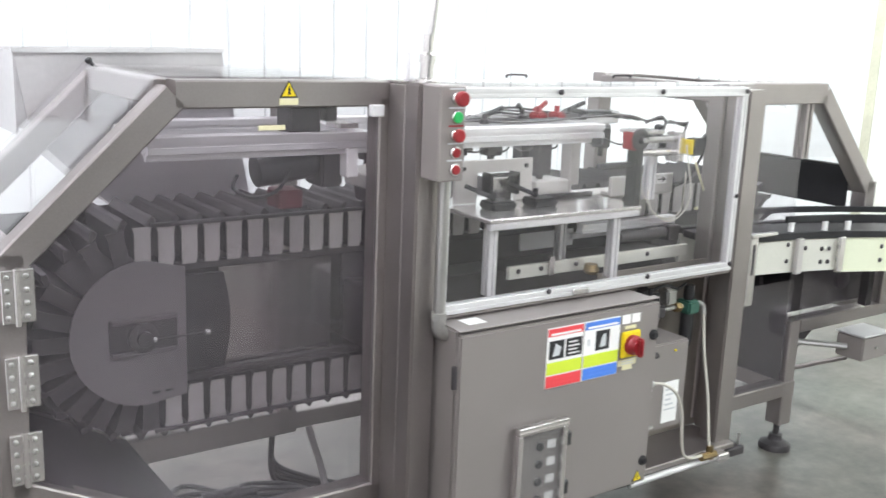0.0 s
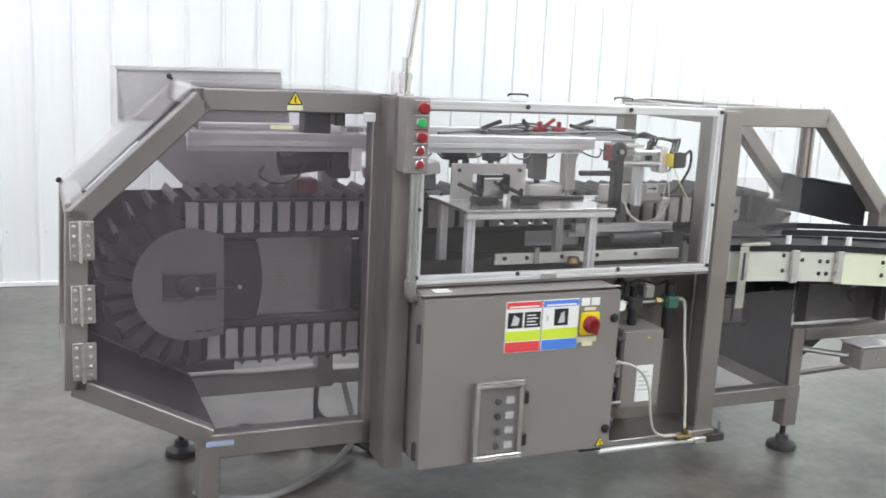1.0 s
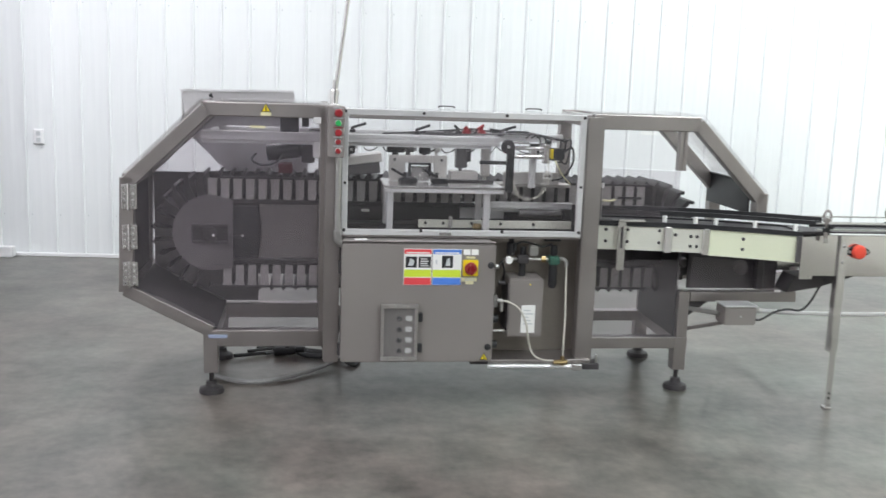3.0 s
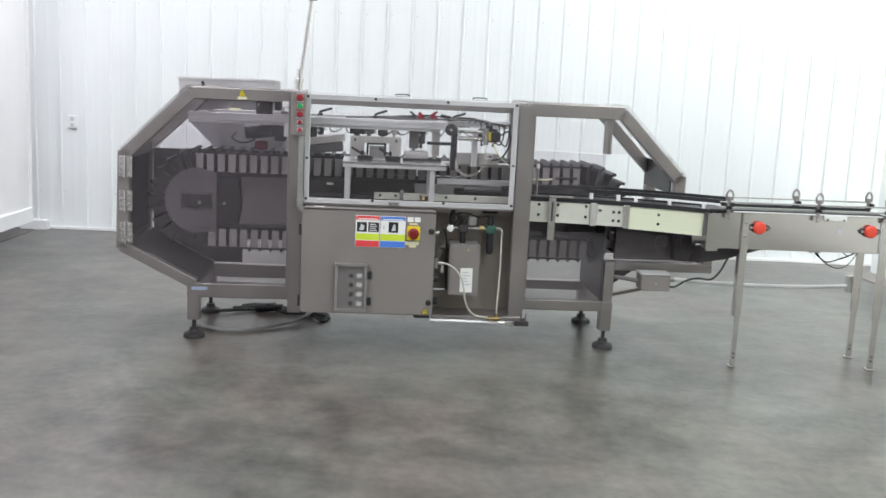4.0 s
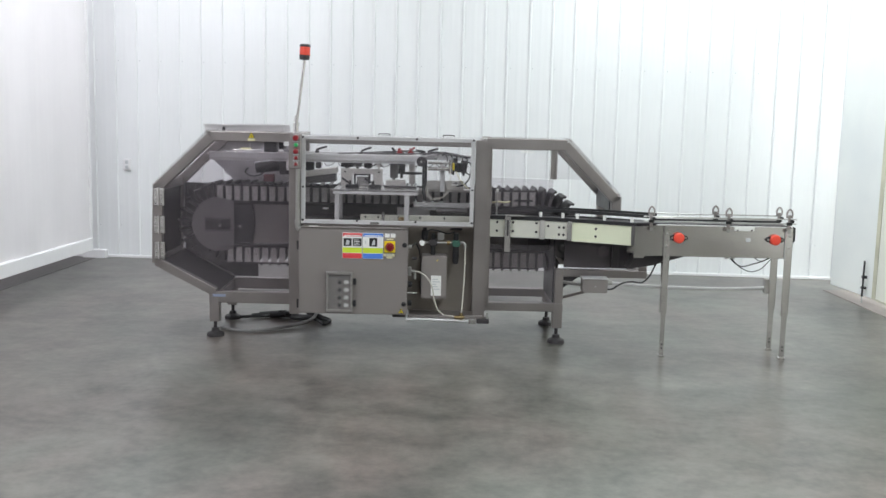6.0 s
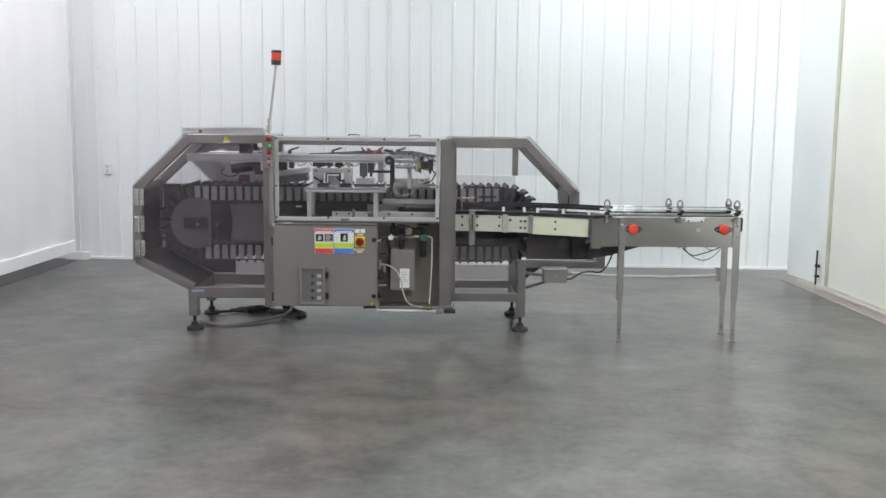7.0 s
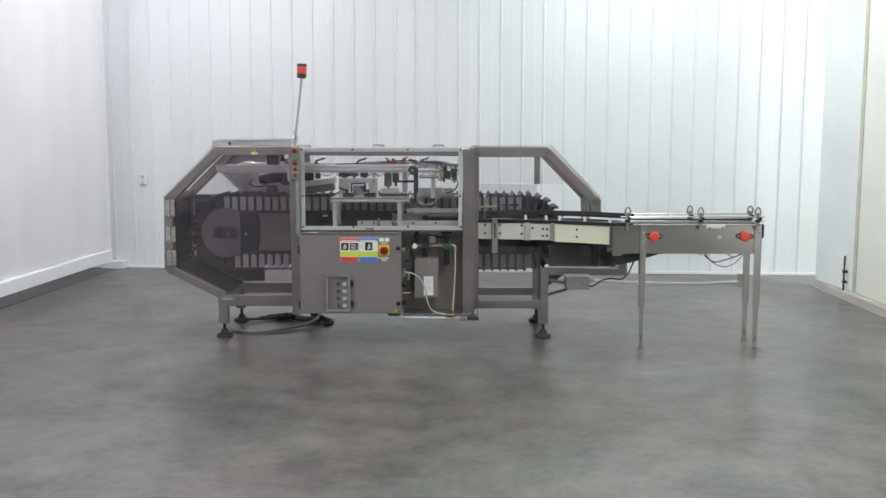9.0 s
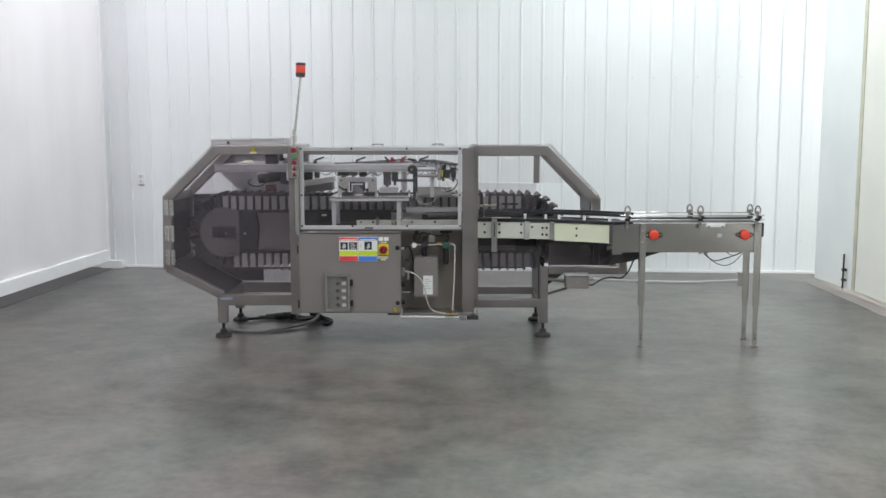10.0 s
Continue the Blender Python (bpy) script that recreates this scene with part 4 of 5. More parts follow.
for x in (-1.2, -0.62, 0.22):
    part("tie_bar", tslot((x, 0.405, 1.285), (x, 0.717, 1.285), 0.03, up=(0, 0, 1)), ALU, ar)


def lever(x, y, z, lean, mat=BLACK, reach=0.07):
    lv = part("clamp_lever", lathe([(0.016, 0), (0.016, 0.012), (0.009, 0.016), (0.009, 0.028)], (x, y, z), (x, y, 2), 12), DARK, ar, "black clamping lever" if mat is BLACK else "red clamping lever")
    part("handle", bar((x, y, z + 0.024), (x + reach * math.cos(lean), y, z + 0.032 + 0.022 * abs(math.sin(lean + 0.5))), 0.014, 0.014), mat, lv)


for x, y, a in ((-0.50, 0.5, 0.2), (-0.175, 0.45, 0.3), (0.055, 0.55, 1.9), (0.27, 0.5, 2.6), (0.30, 0.6, 0.2)):
    lever(x, y, 1.305, a)
for x, y, a in ((0.11, 0.52, 2.5), (0.16, 0.60, 0.4)):
    lever(x, y, 1.305, a, RED, 0.04)
for x in (0.09, 0.17):
    part("red_valve", join(box(x - 0.02, x + 0.02, 0.49, 0.54, 1.306, 1.33, 0.006), cyl((x, 0.515, 1.325), (x, 0.515, 1.35), 0.009, 10)), RED, ar, "small red valve body")
random.seed(4)
for x, y, w, z0, mat in ((-0.545, 0.45, 0.05, 1.17, BLACK), (-0.50, 0.6, 0.03, 1.18, DARK), (-0.28, 0.47, 0.07, 1.20, DARK), (-0.21, 0.52, 0.05, 1.20, TRACK), (-0.13, 0.47, 0.045, 1.195, DARK), (-0.06, 0.55, 0.03, 1.2, PLATE), (0.055, 0.45, 0.045, 1.13, TRACK), (0.105, 0.6, 0.04, 1.15, DARK), (0.185, 0.45, 0.035, 1.09, PLATE), (0.48, 0.62, 0.04, 1.18, BLACK), (0.56, 0.7, 0.035, 1.17, DARK)):
    w, z0 = w * 1.25, z0 - 0.02
    cy = part("cylinder", join(box(x - w / 2, x + w / 2, y - 0.025, y + 0.025, z0 + 0.03, 1.262, 0.004), cyl((x, y, z0), (x, y, z0 + 0.03), w * 0.2, 10)), mat, ar, "pneumatic cylinder hanging from the rail")
    part("fitting", cyl((x + w / 2, y, 1.22), (x + w / 2 + 0.014, y, 1.22), 0.006, 8), GALV, cy)
for k in range(9):
    x = -0.45 + 0.1 * k
    part("air_line", hose([(x, 0.5, 1.25), (x + 0.02, 0.45, 1.215 + 0.02 * random.random()), (x + 0.06, 0.44, 1.225), (x + 0.09, 0.47, 1.25)], 0.0032, 6), BLACK if k % 2 else TRACK, ar)
for k in range(6):
    y, x0 = 0.46 + 0.05 * k, -0.35 + 0.07 * k
    part("air_line", hose([(x0, y, 1.305), (x0 + 0.15, y + 0.03, 1.310 + 0.003 * k), (x0 + 0.32, y - 0.02, 1.308), (0.42, y + 0.02, 1.318), (0.60, y + 0.05, 1.29)], 0.0045, 6), BLACK if k % 2 else TRACK, ar)
part("valve_bank", box(0.31, 0.43, 0.52, 0.58, 1.31, 1.33, 0.004), BLACK, ar)
part("blue_cover", box(-0.12, -0.02, 0.50, 0.62, 1.304, 1.316, 0.005), TRACK, ar)

# height arm with hand wheel, sensor and loops of tube
ha = thing("height_arm", (0.27, 0.25, 1.04), "black upright arm with a red-sided clamp and small hand wheel", "machine arm")
part("arm", box(0.258, 0.292, 0.228, 0.272, 1.04, 1.285, 0.005), BLACK, ha)
part("cross_arm", box(0.12, 0.258, 0.238, 0.262, 1.178, 1.196, 0.004), BLACK, ha)
part("cap_plate", box(0.245, 0.36, 0.21, 0.30, 1.285, 1.296, 0.002), STEEL, ha)
part("red_cheek", box(0.240, 0.251, 0.222, 0.278, 1.235, 1.29, 0.005), RED, ha, "red clamp cheek")
wh = part("hand_wheel", lathe([(0.026, 0), (0.034, 0.004), (0.034, 0.012), (0.026, 0.014), (0.012, 0.012), (0.012, 0.026)], (0.252, 0.22, 1.27), (0.252, -1, 1.27), 20), DARK, ha)
part("hub", cyl((0.252, 0.193, 1.27), (0.252, 0.186, 1.27), 0.008, 10), GALV, wh)
part("guide_rod", cyl((0.297, 0.25, 1.262), (0.47, 0.25, 1.262), 0.010, 10), GALV, ha)
part("guide_rod", cyl((0.297, 0.25, 1.222), (0.45, 0.25, 1.222), 0.013, 10), STEEL, ha)
part("end_block", box(0.44, 0.47, 0.22, 0.28, 1.19, 1.285, 0.004), STEEL, ha)
ey = part("sensor", box(0.480, 0.535, 0.19, 0.235, 1.212, 1.268, 0.005), BLACK, ha, "black optical sensor with a yellow side")
part("yellow_side", box(0.473, 0.4795, 0.193, 0.232, 1.216, 1.264, 0.002), YELLOW, ey)
part("upright", tslot((0.40, 0.30, 1.06), (0.40, 0.30, 1.25), 0.032), ALU, ha)
part("tube", hose([(0.45, 0.2, 1.25), (0.455, 0.17, 1.12), (0.44, 0.16, 1.07), (0.40, 0.155, 1.03), (0.35, 0.155, 1.015), (0.31, 0.16, 1.03), (0.285, 0.18, 1.06), (0.29, 0.20, 1.11)], 0.002), HOSE, ha, "loop of pale tubing")
part("tube", hose([(0.285, 0.22, 1.10), (0.31, 0.18, 1.04), (0.36, 0.17, 1.02), (0.42, 0.17, 1.05), (0.45, 0.19, 1.16)], 0.002), HOSE, ha)
part("cable", hose([(0.54, 0.22, 1.25), (0.585, 0.24, 1.27), (0.60, 0.26, 1.20), (0.56, 0.28, 1.12), (0.50, 0.28, 1.10)], 0.005), RUBBER, ha)
for k in range(6):
    x0, y0 = 0.36 + 0.035 * k, 0.30 + 0.03 * (k % 3)
    part("cable", hose([(x0, y0, 1.31), (x0 + 0.03, y0 - 0.04, 1.335 - 0.008 * k), (x0 + 0.07, y0 - 0.02, 1.30), (x0 + 0.06, y0 + 0.02, 1.24 - 0.012 * k), (x0 + 0.02, y0 + 0.05, 1.20 + 0.01 * (k % 2))], 0.0042, 6), BLACK if k % 3 else TRACK, ha)
part("clamp_knob", lathe([(0.010, 0), (0.016, 0.006), (0.016, 0.03), (0.009, 0.036)], (0.49, 0.36, 1.262), (0.49, 0.36, 2), 12), BLACK, ha)
part("clamp_block", box(0.465, 0.515, 0.33, 0.39, 1.20, 1.262, 0.004), BLACK, ha)
part("wire", hose([(0.49, 0.2, 1.21), (0.53, 0.2, 1.14), (0.58, 0.22, 1.09)], 0.003), BUFF, ha)

# loading table
lt = thing("loading_table", (-0.06, 0.3, 0.845), "small steel-topped table on aluminium profile legs", "table")
part("table_top", box(-0.355, 0.235, 0.165, 0.52, 1.058, 1.072, 0.003), STEEL, lt)
part("front_edge", box(-0.352, 0.232, 0.168, 0.19, 1.038, 1.0575, 0.003), ALU, lt)
for x in (-0.325, 0.155):
    for y in (0.20, 0.44):
        part("leg", tslot((x, y, 0.847), (x, y, 1.057 if y > 0.3 else 1.037), 0.031), ALU, lt)
part("rear_shelf", box(0.24, 0.63, 0.40, 0.50, 1.05, 1.068, 0.003), PLATE, lt)
# product guides on the table
pg = thing("product_guide", (-0.17, 0.4, 1.072), "milled aluminium guide plate with two black handles", "guide plate")
part("plate", slab([(-0.318, 1.074), (-0.318, 1.203), (-0.022, 1.203), (-0.022, 1.074), (-0.09, 1.074), (-0.09, 1.165), (-0.235, 1.165), (-0.235, 1.074)], 0.392, 0.404, 0.002), PLATE, pg)
part("inner_plate", box(-0.205, -0.115, 0.376, 0.384, 1.074, 1.15, 0.003), STEEL, pg)
part("grip", join(box(-0.222, -0.108, 0.345, 0.359, 1.158, 1.168, 0.003), box(-0.222, -0.210, 0.345, 0.390, 1.10, 1.168, 0.003), box(-0.120, -0.108, 0.345, 0.390, 1.10, 1.168, 0.003)), BLACK, pg)
for x in (-0.245, -0.085):
    part("clamp", join(bar((x - 0.06, 0.36, 1.135), (x, 0.30, 1.105), 0.013, 0.013), box(x - 0.03, x + 0.06, 0.26, 0.33, 1.073, 1.098, 0.006), cyl((x, 0.30, 1.095), (x, 0.30, 1.125), 0.008, 8)), BLACK, pg, "black toggle clamp")
for x in (-0.29, -0.05):
    part("bolt", lathe([(0.007, 0), (0.007, 0.005)], (x, 0.392, 1.18), (x, -1, 1.18), 8), DARK, pg)
gb = thing("guide_block", (0.07, 0.42, 1.072), "grey guide block standing on the table", "guide block")
part("block", box(0.0, 0.14, 0.40, 0.50, 1.073, 1.125, 0.004), PLATE, gb)
part("foot_plate", box(-0.01, 0.22, 0.37, 0.39, 1.073, 1.085, 0.003), DARK, gb)
ab = thing("side_guide", (0.42, 0.33, 1.04), "pale side guide carrying a black arrow sticker", "side guide")
part("strip", box(0.26, 0.55, 0.33, 0.345, 1.07, 1.135, 0.003), PLATE, ab)
part("foot", box(0.28, 0.53, 0.346, 0.40, 1.069, 1.08, 0.002), PLATE, ab)
st = part("arrow_sticker", box(0.465, 0.515, 0.3275, 0.3295, 1.102, 1.132, 0), PAPER, ab)
part("arrow", slab([(0.470, 1.115), (0.495, 1.115), (0.492, 1.107), (0.510, 1.117), (0.492, 1.127), (0.495, 1.119), (0.470, 1.119)], 0.3255, 0.327), BLACK, st)

# transfer rails behind the sill
tr = thing("transfer_slide", (0.3, 0.4, 0.85), "pale machined slide plate with bolts and aluminium rails", "machine slide")
part("side_plate", box(-0.17, 0.62, 0.30, 0.315, 0.848, 0.888, 0.002), CREAMG, tr)
for x in (-0.135, -0.045, 0.10, 0.25, 0.42):
    part("bolt", lathe([(0.008, 0), (0.008, 0.004), (0.004, 0.008)], (x, 0.30, 0.872), (x, -1, 0.872), 10), DARK, tr)
part("bracket", box(-0.02, 0.0, 0.285, 0.30, 0.848, 0.91, 0.002), STEEL, tr)
part("rail", tslot((0.20, 0.40, 0.957), (0.64, 0.40, 0.957), 0.032), ALU, tr)
part("rail", tslot((0.20, 0.44, 0.925), (0.64, 0.44, 0.925), 0.018), ALU, tr)
part("rodless_cylinder", cyl((0.36, 0.38, 0.918), (0.62, 0.38, 0.918), 0.02, 14), TRACK, tr)
part("end_cap", box(0.58, 0.63, 0.35, 0.41, 0.89, 0.945, 0.004), DARK, tr)
part("knob", lathe([(0.02, 0), (0.026, 0.01), (0.02, 0.03)], (0.12, 0.25, 0.85), (0.12, 0.25, 1), 14), BRASS, tr)
part("dark_bed", box(-0.60, 0.64, 0.42, 0.55, 0.66, 0.845, 0.004), DARK, tr)
part("white_plate", slab([(0.078, 0.862), (0.315, 0.862), (0.315, 0.926), (0.29, 0.922), (0.265, 0.929), (0.235, 0.921), (0.205, 0.929), (0.175, 0.921), (0.14, 0.929), (0.11, 0.922), (0.078, 0.927)], 0.553, 0.5595), WHITE, tr, "white plate with a scalloped top edge")
part("white_clip", box(-0.45, -0.41, 0.44, 0.445, 0.905, 0.918, 0), PAPER, tr)

# end flap
ef = thing("end_flap", (1.6, 0.6, 0.93), "black sheet flap closing the outlet end of the guard", "flap")
part("flap", box(1.585, 1.595, 0.34, 0.90, 0.94, 1.10, 0.003), BLACK, ef)
part("flap_edge", box(1.575, 1.60, 0.34, 0.90, 1.10, 1.112, 0.003), RUBBER, ef)
yt = thing("yellow_tube", (0.83, 0.42, 0.97), "short length of pale yellow air tubing", "air tube")
part("tube", hose([(0.76, 0.40, 0.985), (0.80, 0.40, 0.99), (0.85, 0.42, 0.985), (0.89, 0.44, 0.99)], 0.006), BUFF, yt)
sn = thing("sensor_post", (0.79, 0.36, 0.9), "thin upright sensor post with a white tip", "sensor")
part("post", cyl((0.79, 0.36, 0.90), (0.79, 0.36, 1.06), 0.006, 8), GALV, sn)
part("tip", cyl((0.79, 0.36, 1.06), (0.79, 0.36, 1.085), 0.01, 10), PAPER, sn)
# ---- air unit beside the cabinet ----
db = thing("drive_box", (0.355, 0.16, 0.32), "taupe-grey drive box with a paper sheet taped on", "drive box")
part("case", box(0.267, 0.443, 0.102, 0.2615, 0.332, 0.629, 0.006), CAB, db)
part("vent_side", box(0.261, 0.2675, 0.12, 0.25, 0.36, 0.60, 0.002), DARK, db)
part("paper", box(0.335, 0.405, 0.099, 0.1015, 0.355, 0.495, 0), PAPER, db, "white printed sheet")
for k in range(5):
    part("text_bar", box(0.345, 0.395 - 0.012 * (k % 3), 0.0975, 0.0985, 0.398 + 0.017 * k, 0.404 + 0.017 * k, 0), GREYP, db)
part("indicator", cyl((0.375, 0.102, 0.60), (0.375, 0.096, 0.60), 0.004, 8), YELLOW, db)
au = thing("air_regulator", (0.4, 0.17, 0.6), "air filter and green regulator with gauge and black bowl", "air regulator")
part("regulator", box(0.477, 0.53, 0.145, 0.205, 0.69, 0.735, 0.006), DGREEN, au, "green regulator body")
part("bowl", lathe([(0.016, 0), (0.022, 0.02), (0.022, 0.12)], (0.503, 0.175, 0.57), (0.503, 0.175, 2), 16), BLACK, au)
part("adjuster", lathe([(0.016, 0), (0.019, 0.01), (0.017, 0.05)], (0.503, 0.175, 0.735), (0.503, 0.175, 2), 14), BLACK, au)
gg = part("gauge", lathe([(0.022, 0), (0.022, 0.014), (0.018, 0.016)], (0.268, 0.15, 0.715), (0.268, -1, 0.715), 20), STEEL, au, "small pressure gauge")
part("dial", lathe([(0.017, 0), (0.017, 0.002)], (0.268, 0.1335, 0.715), (0.268, -1, 0.715), 20), PAPER, gg)
part("filter", lathe([(0.018, 0), (0.022, 0.01), (0.022, 0.06), (0.014, 0.07), (0.014, 0.09)], (0.285, 0.18, 0.735), (0.285, 0.18, 2), 14), BLACK, au)
part("valve", box(0.375, 0.42, 0.15, 0.20, 0.735, 0.785, 0.006), GALV, au)
part("valve_knob", cyl((0.397, 0.175, 0.785), (0.397, 0.175, 0.80), 0.014, 12), STEEL, au)
part("coupling", cyl((0.25, 0.176, 0.715), (0.477, 0.176, 0.715), 0.007, 10), GALV, au)
part("manifold", box(0.318, 0.372, 0.150, 0.205, 0.695, 0.738, 0.005), DARK, au)
part("bowl", lathe([(0.012, 0), (0.017, 0.014), (0.017, 0.075)], (0.345, 0.178, 0.62), (0.345, 0.178, 2), 14), BLACK, au)
part("adjuster", lathe([(0.013, 0), (0.016, 0.008), (0.014, 0.04)], (0.345, 0.178, 0.738), (0.345, 0.178, 2), 14), BLACK, au)
part("fitting", cyl((0.30, 0.16, 0.76), (0.30, 0.16, 0.80), 0.010, 8), BLACK, au)
part("air_line", hose([(0.30, 0.16, 0.79), (0.33, 0.14, 0.808), (0.38, 0.15, 0.80), (0.44, 0.17, 0.78), (0.49, 0.18, 0.79)], 0.005), BLACK, au)
part("air_line", hose([(0.20, 0.06, 0.70), (0.225, 0.09, 0.72), (0.235, 0.13, 0.70), (0.25, 0.15, 0.66), (0.256, 0.20, 0.60)], 0.005), BLACK, au)
part("fitting", cyl((0.205, 0.05, 0.62), (0.235, 0.05, 0.62), 0.010, 8), DARK, au)
part("fitting", cyl((0.225, 0.06, 0.475), (0.225, 0.06, 0.52), 0.009, 8), GALV, au)
part("coupling", cyl((0.44, 0.176, 0.715), (0.462, 0.176, 0.715), 0.017, 6), BRASS, au)
part("mount", box(0.46, 0.545, 0.206, 0.262, 0.80, 0.815, 0.003), BLACK, au)
part("elbow", hose([(0.53, 0.175, 0.717), (0.552, 0.17, 0.718), (0.566, 0.165, 0.705), (0.568, 0.16, 0.68)], 0.009, 10), GALV, au)
part("drop_hose", hose([(0.568, 0.16, 0.69), (0.567, 0.14, 0.55), (0.560, 0.10, 0.40), (0.552, 0.075, 0.28), (0.548, 0.06, 0.222)], 0.005), HOSE, au, "translucent drop hose")
part("side_fitting", join(box(0.177, 0.20, 0.03, 0.07, 0.50, 0.56, 0.003), cyl((0.20, 0.05, 0.53), (0.225, 0.05, 0.53), 0.011, 10)), GALV, au)
part("side_fitting", cyl((0.177, 0.05, 0.44), (0.205, 0.05, 0.44), 0.02, 12), BLACK, au)
part("side_fitting", cyl((0.177, 0.05, 0.38), (0.24, 0.05, 0.38), 0.006, 8), GALV, au)
part("side_fitting", cyl((0.177, 0.05, 0.31), (0.205, 0.05, 0.31), 0.02, 12), BLACK, au)
part("side_fitting", cyl((0.177, 0.05, 0.70), (0.2, 0.05, 0.70), 0.012, 10), GALV, au)
part("curved_hose", hose([(0.222, 0.05, 0.53), (0.26, 0.035, 0.525), (0.31, 0.025, 0.49), (0.345, 0.025, 0.42), (0.362, 0.03, 0.33), (0.39, 0.04, 0.262), (0.44, 0.05, 0.23), (0.51, 0.055, 0.222)], 0.005), HOSE, au, "translucent curved hose")
part("brass_tee", join(cyl((0.50, 0.055, 0.215), (0.57, 0.055, 0.215), 0.013, 8), cyl((0.548, 0.058, 0.20), (0.548, 0.06, 0.245), 0.012, 8)), BRASS, au)
pb = thing("lock_bar", (0.4, 0.08, 0.18), "bright round bar with clamps along the foot of the cabinet bay", "bar")
part("rod", cyl((0.17, 0.062, 0.194), (0.66, 0.082, 0.184), 0.011, 12), ALU, pb)
part("clamp", box(0.075, 0.165, 0.03, 0.09, 0.213, 0.2345, 0.003), DARK, pb)
part("clamp", box(0.60, 0.65, 0.055, 0.104, 0.170, 0.2015, 0.004), STEEL, pb)
part("end_bracket", box(0.655, 0.74, 0.065, 0.15, 0.172, 0.2025, 0.003), DARK, pb)
part("pin", cyl((0.728, 0.085, 0.18), (0.728, 0.085, 0.245), 0.006, 8), GALV, pb)

# ---- curved outlet conveyor ----
CURVE = [(0.74, 0.255), (0.90, 0.235), (1.06, 0.21), (1.20, 0.178), (1.30, 0.147), (1.40, 0.107), (1.50, 0.062), (1.60, 0.012), (1.70, -0.045)]


def ribbon(pts, off, z0, z1, thick):
    """A strip along a plan line, off metres behind it, from z0 to z1."""
    bm, rows = bmesh.new(), []
    for i, (x, y) in enumerate(pts):
        a, b = pts[max(i - 1, 0)], pts[min(i + 1, len(pts) - 1)]
        d = Vector((b[0] - a[0], b[1] - a[1])).normalized()
        n = Vector((-d.y, d.x))
        p, q = Vector((x, y)) + n * off, Vector((x, y)) + n * (off + thick)
        rows.append([bm.verts.new((p.x, p.y, z0)), bm.verts.new((p.x, p.y, z1)), bm.verts.new((q.x, q.y, z1)), bm.verts.new((q.x, q.y, z0))])
    for a, b in zip(rows, rows[1:]):
        for k in range(4):
            bm.faces.new((a[k], a[(k + 1) % 4], b[(k + 1) % 4], b[k]))
    bm.faces.new(rows[0][::-1])
    bm.faces.new(rows[-1])
    return bm


def on_curve(x, off=0.0):
    for a, b in zip(CURVE, CURVE[1:]):
        if a[0] <= x <= b[0]:
            t = (x - a[0]) / (b[0] - a[0])
            return a[1] + t * (b[1] - a[1]) + off
    return CURVE[-1][1] + off


oc = thing("outlet_conveyor", (1.25, 0.25, 0.73), "curved outlet conveyor with cream side plates and black guide rails", "conveyor")
part("side_plate", ribbon(CURVE[:5], 0, 0.757, 0.878, 0.014), CREAMG, oc, "pale machined side plate")
part("side_plate", ribbon(CURVE[4:], 0, 0.748, 0.880, 0.014), CREAM, oc, "cream plastic side plate")
part("rear_plate", ribbon(CURVE, 0.21, 0.757, 0.878, 0.014), CREAMG, oc)
part("wear_strip", ribbon(CURVE, -0.006, 0.881, 0.905, 0.03), BLACK, oc)
part("wear_strip", ribbon(CURVE, 0.20, 0.881, 0.905, 0.03), BLACK, oc)
part("chain_top", ribbon(CURVE, 0.03, 0.872, 0.897, 0.165), DARK, oc, "dark plastic chain top")
part("guide_rail", ribbon(CURVE[2:] + [(1.77, -0.085)], 0.018, 0.940, 0.962, 0.014), BLACK, oc)
part("guide_rail", ribbon(CURVE[1:] + [(1.77, -0.085)], 0.19, 0.940, 0.962, 0.014), BLACK, oc)
for x in (1.09, 1.24, 1.335, 1.51, 1.68):
    y = on_curve(x, 0.024)
    part("standoff", cyl((x, y, 0.905), (x, y, 0.94), 0.011, 10), PAPER, oc, "white plastic standoff")
for x in (1.10, 1.283):
    y = on_curve(x)
    part("joint_bracket", box(x - 0.018, x + 0.018, y - 0.02, y - 0.002, 0.752, 0.886, 0.004), PLATE if x < 1.2 else STEEL, oc)
for x, z in ((0.90, 0.862), (0.90, 0.80), (1.06, 0.862), (1.06, 0.80), (1.215, 0.84), (1.245, 0.84), (1.215, 0.79), (1.245, 0.79), (1.455, 0.845), (1.455, 0.792), (1.14, 0.845), (0.79, 0.86), (0.79, 0.80)):
    y = on_curve(x)
    part("bolt", lathe([(0.009, 0), (0.009, 0.004), (0.004, 0.008)], (x, y + 0.002, z), (x, -2, z), 10), DARK, oc)
part("strut", box(0.84, 0.882, 0.205, 0.215, 0.655, 0.905, 0.002), STEEL, oc, "slotted steel strut")
part("strut_arm", box(0.84, 0.98, 0.20, 0.222, 0.906, 0.918, 0.002), STEEL, oc)
part("strut_slot", box(0.856, 0.866, 0.2035, 0.2055, 0.77, 0.88, 0), DARK, oc)
part("end_bracket", box(1.672, 1.70, -0.06, -0.045, 0.752, 0.885, 0.002), TRACK, oc)
part("return_tray", slab([(1.68, 0.585), (1.84, 0.61), (2.10, 0.690), (1.72, 0.668)], 0.02, 0.16), DARK, oc, "dark return tray below the chain")
part("drive_disc", lathe([(0.03, 0), (0.075, 0.004), (0.075, 0.02), (0.03, 0.026), (0.02, 0.05)], (1.27, 0.42, 0.665), (1.27, -1, 0.665), 24), TRACK, oc)
